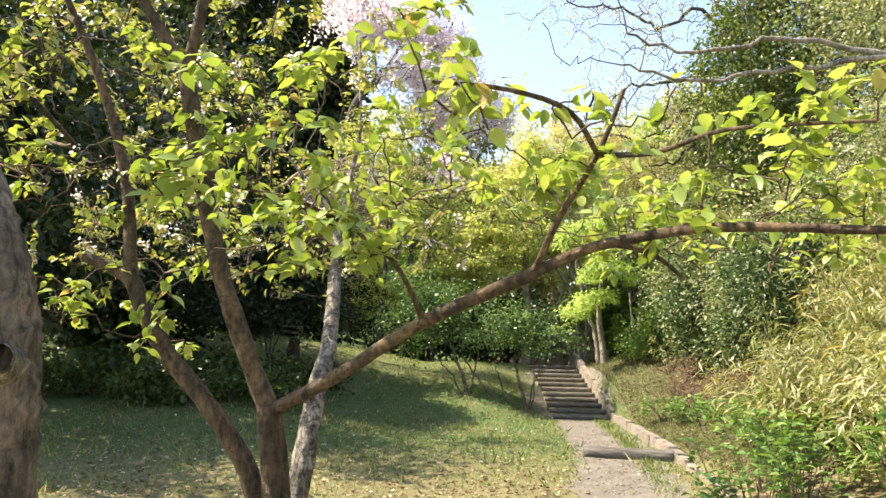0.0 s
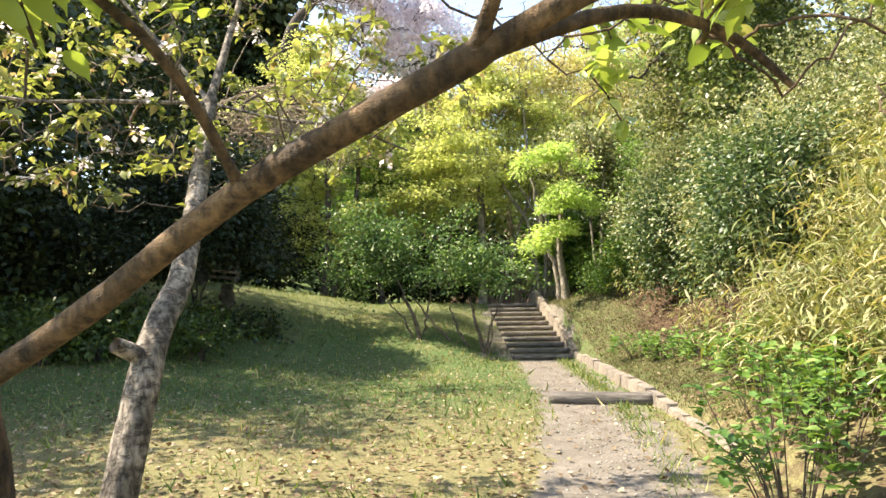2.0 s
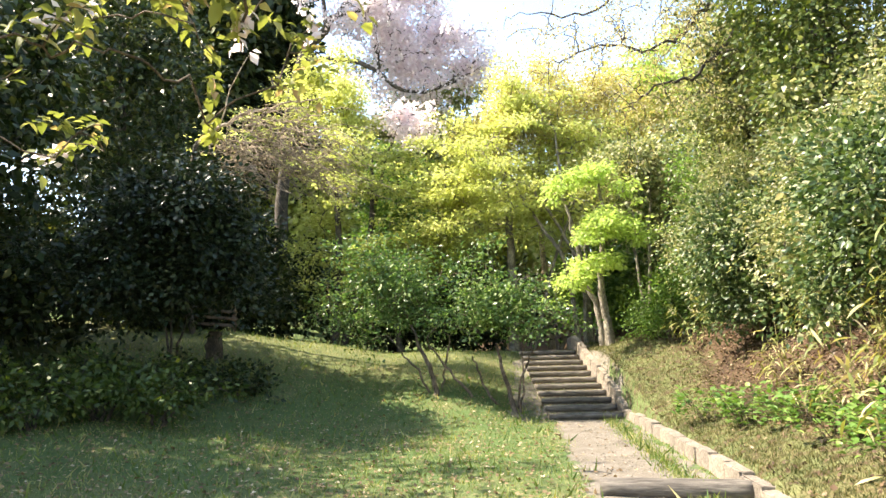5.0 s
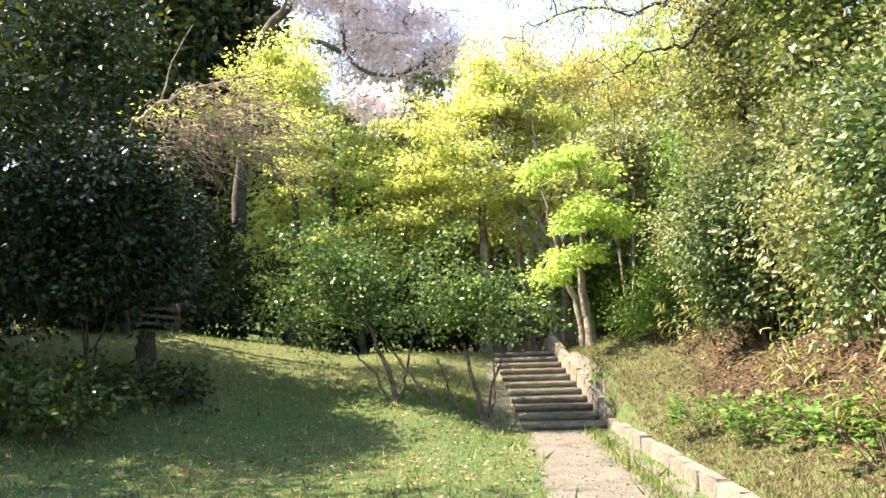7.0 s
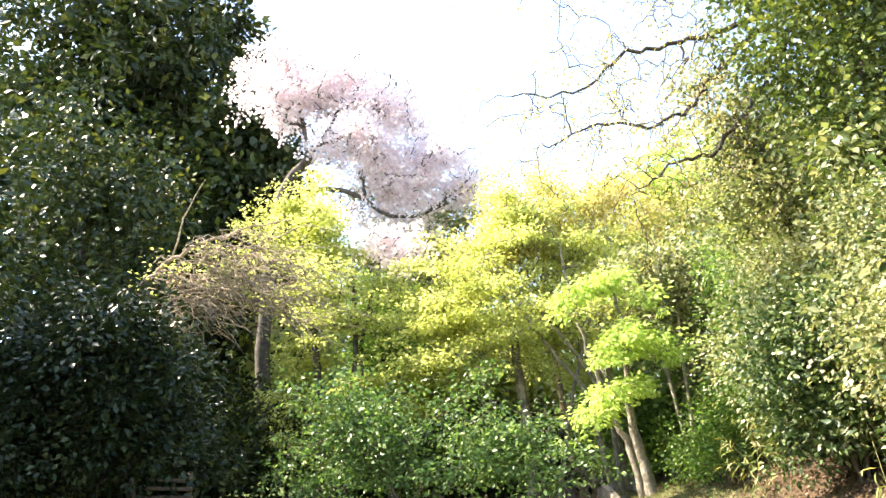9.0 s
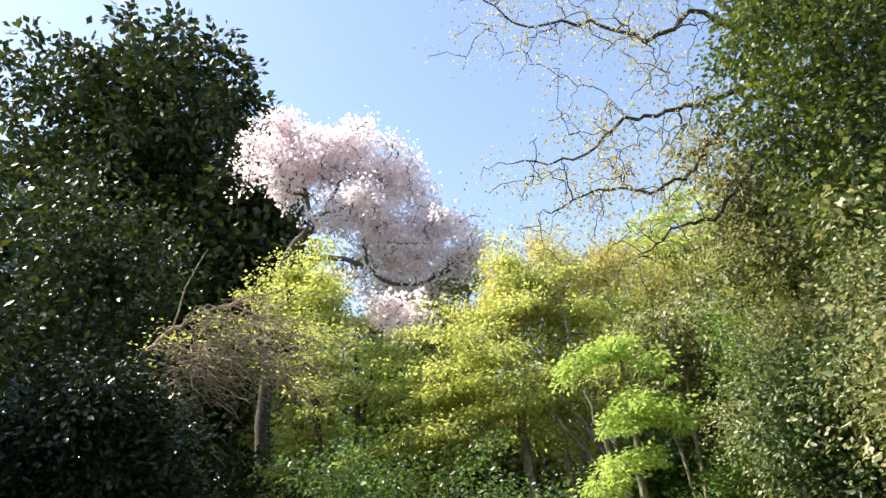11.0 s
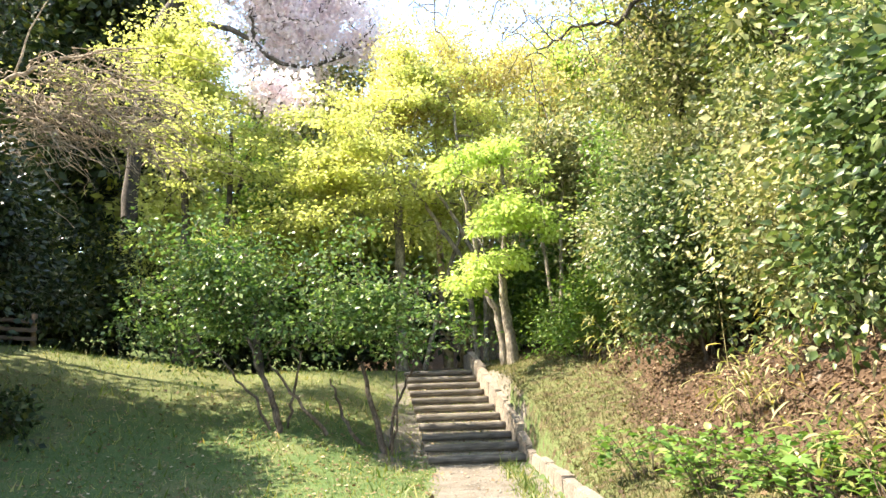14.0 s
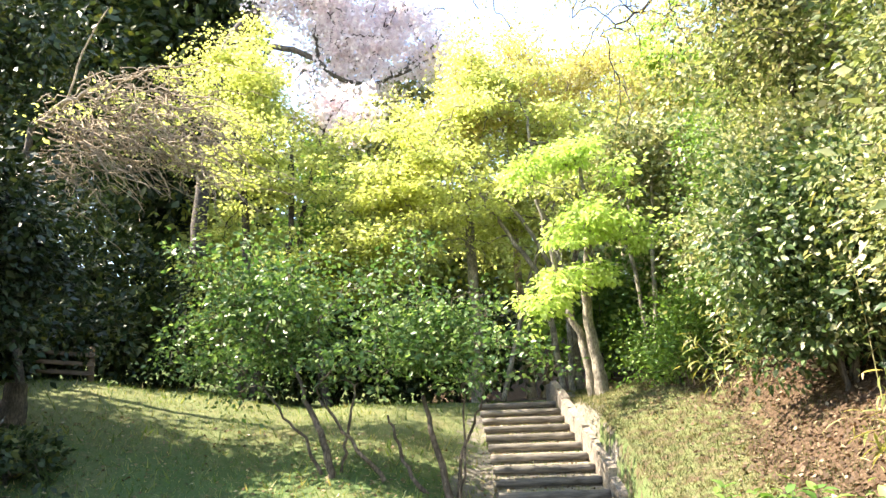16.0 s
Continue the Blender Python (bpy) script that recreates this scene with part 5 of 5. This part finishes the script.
# ---- grass, fallen leaves ----
def grass():
    r = rng_for(600)
    n = 150000
    y = 4.5 + 20 * r.random(n) ** 1.25
    y = y - (y < 7) * r.exponential(1.4, n)
    x = r.uniform(-7.5, 4.4, n)
    dens = np.array([noise.noise(Vector((a * 0.8, b * 0.8, 0))) for a, b in zip(x, y)]) * 0.5 + 0.62
    px = x - path_mid(y)
    edge = np.array([noise.noise(Vector((a * 0.9, b * 0.9, 7))) + 0.6 * noise.noise(Vector((a * 3, b * 3, 3))) for a, b in zip(x, y)])
    on = (np.abs(px) > 0.68 + 0.36 * edge) | (np.abs(px) > 0.5) & (edge > 0.42) | ((np.abs(px - 0.42) < 0.09) & (y > 10))
    mid_row = (np.arange(n) > n - 15000) & (y < 18.8)
    x = np.where(mid_row, path_mid(y) + 0.42 + r.normal(0, 0.1, n) + 0.16 * edge, x)
    on |= mid_row & (edge > -0.25)
    on &= ~((y > 18.9) & (px > -0.85) & (px < 0.95))
    ok = on & (r.random(n) < dens - 0.42 * smooth(12.5, 8, y)) & (x < kerb_x(y) - 0.02)
    x, y = x[ok], y[ok]
    z = height(x, y)
    m = len(x)
    along = np.stack([r.normal(0, 0.45, m), r.normal(0, 0.45, m), np.full(m, 0.8)], 1)
    facing = r.normal(0, 1, (m, 3))
    size = r.uniform(0.03, 0.085, m) * (1 + 1.4 * (r.random(m) < 0.05))
    tagged(put("lawn_grass", strew("lawn_grass", (BLADE[0] * (1.6, 1, 1), BLADE[1]), np.stack([x, y, z - 0.004], 1), along, facing, size, GRASS)), "short uneven green and straw lawn grass", "grass", kind="stuff")
    n = 64000
    y = r.uniform(8.5, 24.5, n)
    d = r.uniform(0.04, 2.3, n)
    x = kerb_x(y) + d
    ok = r.random(n) < np.clip(1.2 - d * 0.42, 0.1, 1)
    x, y = x[ok], y[ok]
    m = len(x)
    along = np.stack([r.normal(0, 0.5, m), r.normal(0, 0.5, m), np.full(m, 0.8)], 1)
    tagged(put("bank_grass", strew("bank_grass", (BLADE[0] * (1.6, 1, 1), BLADE[1]), np.stack([x, y, height(x, y) - 0.004], 1), along, r.normal(0, 1, (m, 3)), r.uniform(0.03, 0.08, m), BANKGRASS)), "ragged grass on the bank above the kerb", "grass", kind="stuff")


def fallen():
    r = rng_for(620)
    n = 27000
    y = 4.5 + 17 * r.random(n) ** 2.7
    y = y - (y < 6.5) * r.exponential(1.3, n)
    x = r.uniform(-6.5, 3.8, n) - r.exponential(0.8, n) * (r.random(n) < 0.4)
    ok = (np.abs(x - path_mid(y)) > 0.7) | (r.random(n) < 0.22)
    x, y = x[ok], y[ok]
    n = len(x)
    z = height(x, y) + 0.02
    facing = unit(r.normal(0, 0.35, (n, 3)) + (0, 0, 1))
    tagged(put("fallen_leaves", strew("fallen_leaves", ROUND, np.stack([x, y, z], 1), r.normal(0, 1, (n, 3)) * (1, 1, 0.15), facing, r.uniform(0.03, 0.07, n), DEADLEAF)), "scattered pale brown fallen leaves on the lawn", "leaves", kind="stuff")
    n = 46000
    y = r.uniform(8, 25, n)
    d = 0.15 + 5.3 * r.random(n) ** 1.2
    x = kerb_x(y) + d
    ok = r.random(n) < (0.05 + 0.95 * smooth(0.6, 1.9, d)) * (1 - 0.6 * smooth(17.0, 18.6, y) * smooth(2.4, 1.7, d))
    x, y = x[ok], y[ok]
    n = len(x)
    z = height(x, y) + 0.015
    facing = unit(r.normal(0, 0.5, (n, 3)) + (-0.3, 0, 1))
    tagged(put("leaf_litter", strew("leaf_litter", ROUND, np.stack([x, y, z], 1), r.normal(0, 1, (n, 3)) * (1, 1, 0.3), facing, r.uniform(0.03, 0.07, n), LITTER)), "brown dry leaf litter covering the bank", "leaves", kind="stuff")


def pebbles():
    """Small stones trodden into the path."""
    r = rng_for(640)
    n = 2600
    y = 4.5 + 14.4 * r.random(n) ** 1.3
    x = path_mid(y) + r.normal(0, 0.42, n)
    shape = (np.array([(0.5, 0, 0), (-0.45, 0.1, 0), (0, 0.5, 0), (0.1, -0.42, 0), (0, 0, 0.3), (0, 0, -0.3)]),
             np.array([(0, 2, 4), (2, 1, 4), (1, 3, 4), (3, 0, 4), (2, 0, 5), (1, 2, 5), (3, 1, 5), (0, 3, 5)]))
    flat = r.normal(0, 1, (n, 3)) * (1, 1, 0.1)
    me = strew("path_pebbles", shape, np.stack([x, y, height(x, y) + 0.002], 1), flat, unit(r.normal(0, 0.2, (n, 3)) + (0, 0, 1)), r.uniform(0.012, 0.034, n) * (1 + 0.8 * (r.random(n) < 0.05)), PEBBLE)
    tagged(put("path_pebbles", me), "small grey stones trodden into the path", "pebbles", kind="stuff")
    m = 1500
    i = r.integers(0, STEPS, m)
    yy = STAIR_Y + i * STAIR_RUN + 0.06 + r.random(m) ** 2 * 0.38
    xx = kerb_x(yy) - 0.05 - 1.45 * r.random(m)
    zz = STAIR_RISE * (i + 1) - 0.02
    tagged(put("stair_grass", strew("stair_grass", (BLADE[0] * (1.6, 1, 1), BLADE[1]), np.stack([xx, yy, zz], 1), np.stack([r.normal(0, 0.5, m), r.normal(0, 0.5, m), np.full(m, 0.7)], 1), r.normal(0, 1, (m, 3)), r.uniform(0.025, 0.06, m), GRASS)), "thin grass growing on the earth steps", "grass", kind="stuff")
    m = 500
    i = r.integers(0, STEPS, m)
    yy = STAIR_Y + i * STAIR_RUN + 0.05 + r.random(m) * 0.4
    xx = kerb_x(yy) - 0.05 - 1.45 * r.random(m)
    tagged(put("stair_leaves", strew("stair_leaves", ROUND, np.stack([xx, yy, STAIR_RISE * (i + 1) - 0.01], 1), r.normal(0, 1, (m, 3)) * (1, 1, 0.15), unit(r.normal(0, 0.35, (m, 3)) + (0, 0, 1)), r.uniform(0.03, 0.06, m), DEADLEAF)), "dry leaves lying on the log steps", "leaves", kind="stuff")


PEBBLE = leaf_mat("path_stone", [(0, (0.13, 0.115, 0.095)), (0.6, (0.27, 0.245, 0.21)), (1, (0.42, 0.39, 0.34))], 0.85, 0.0, spec=0.3, patch=0.2)

grass()
fallen()
pebbles()
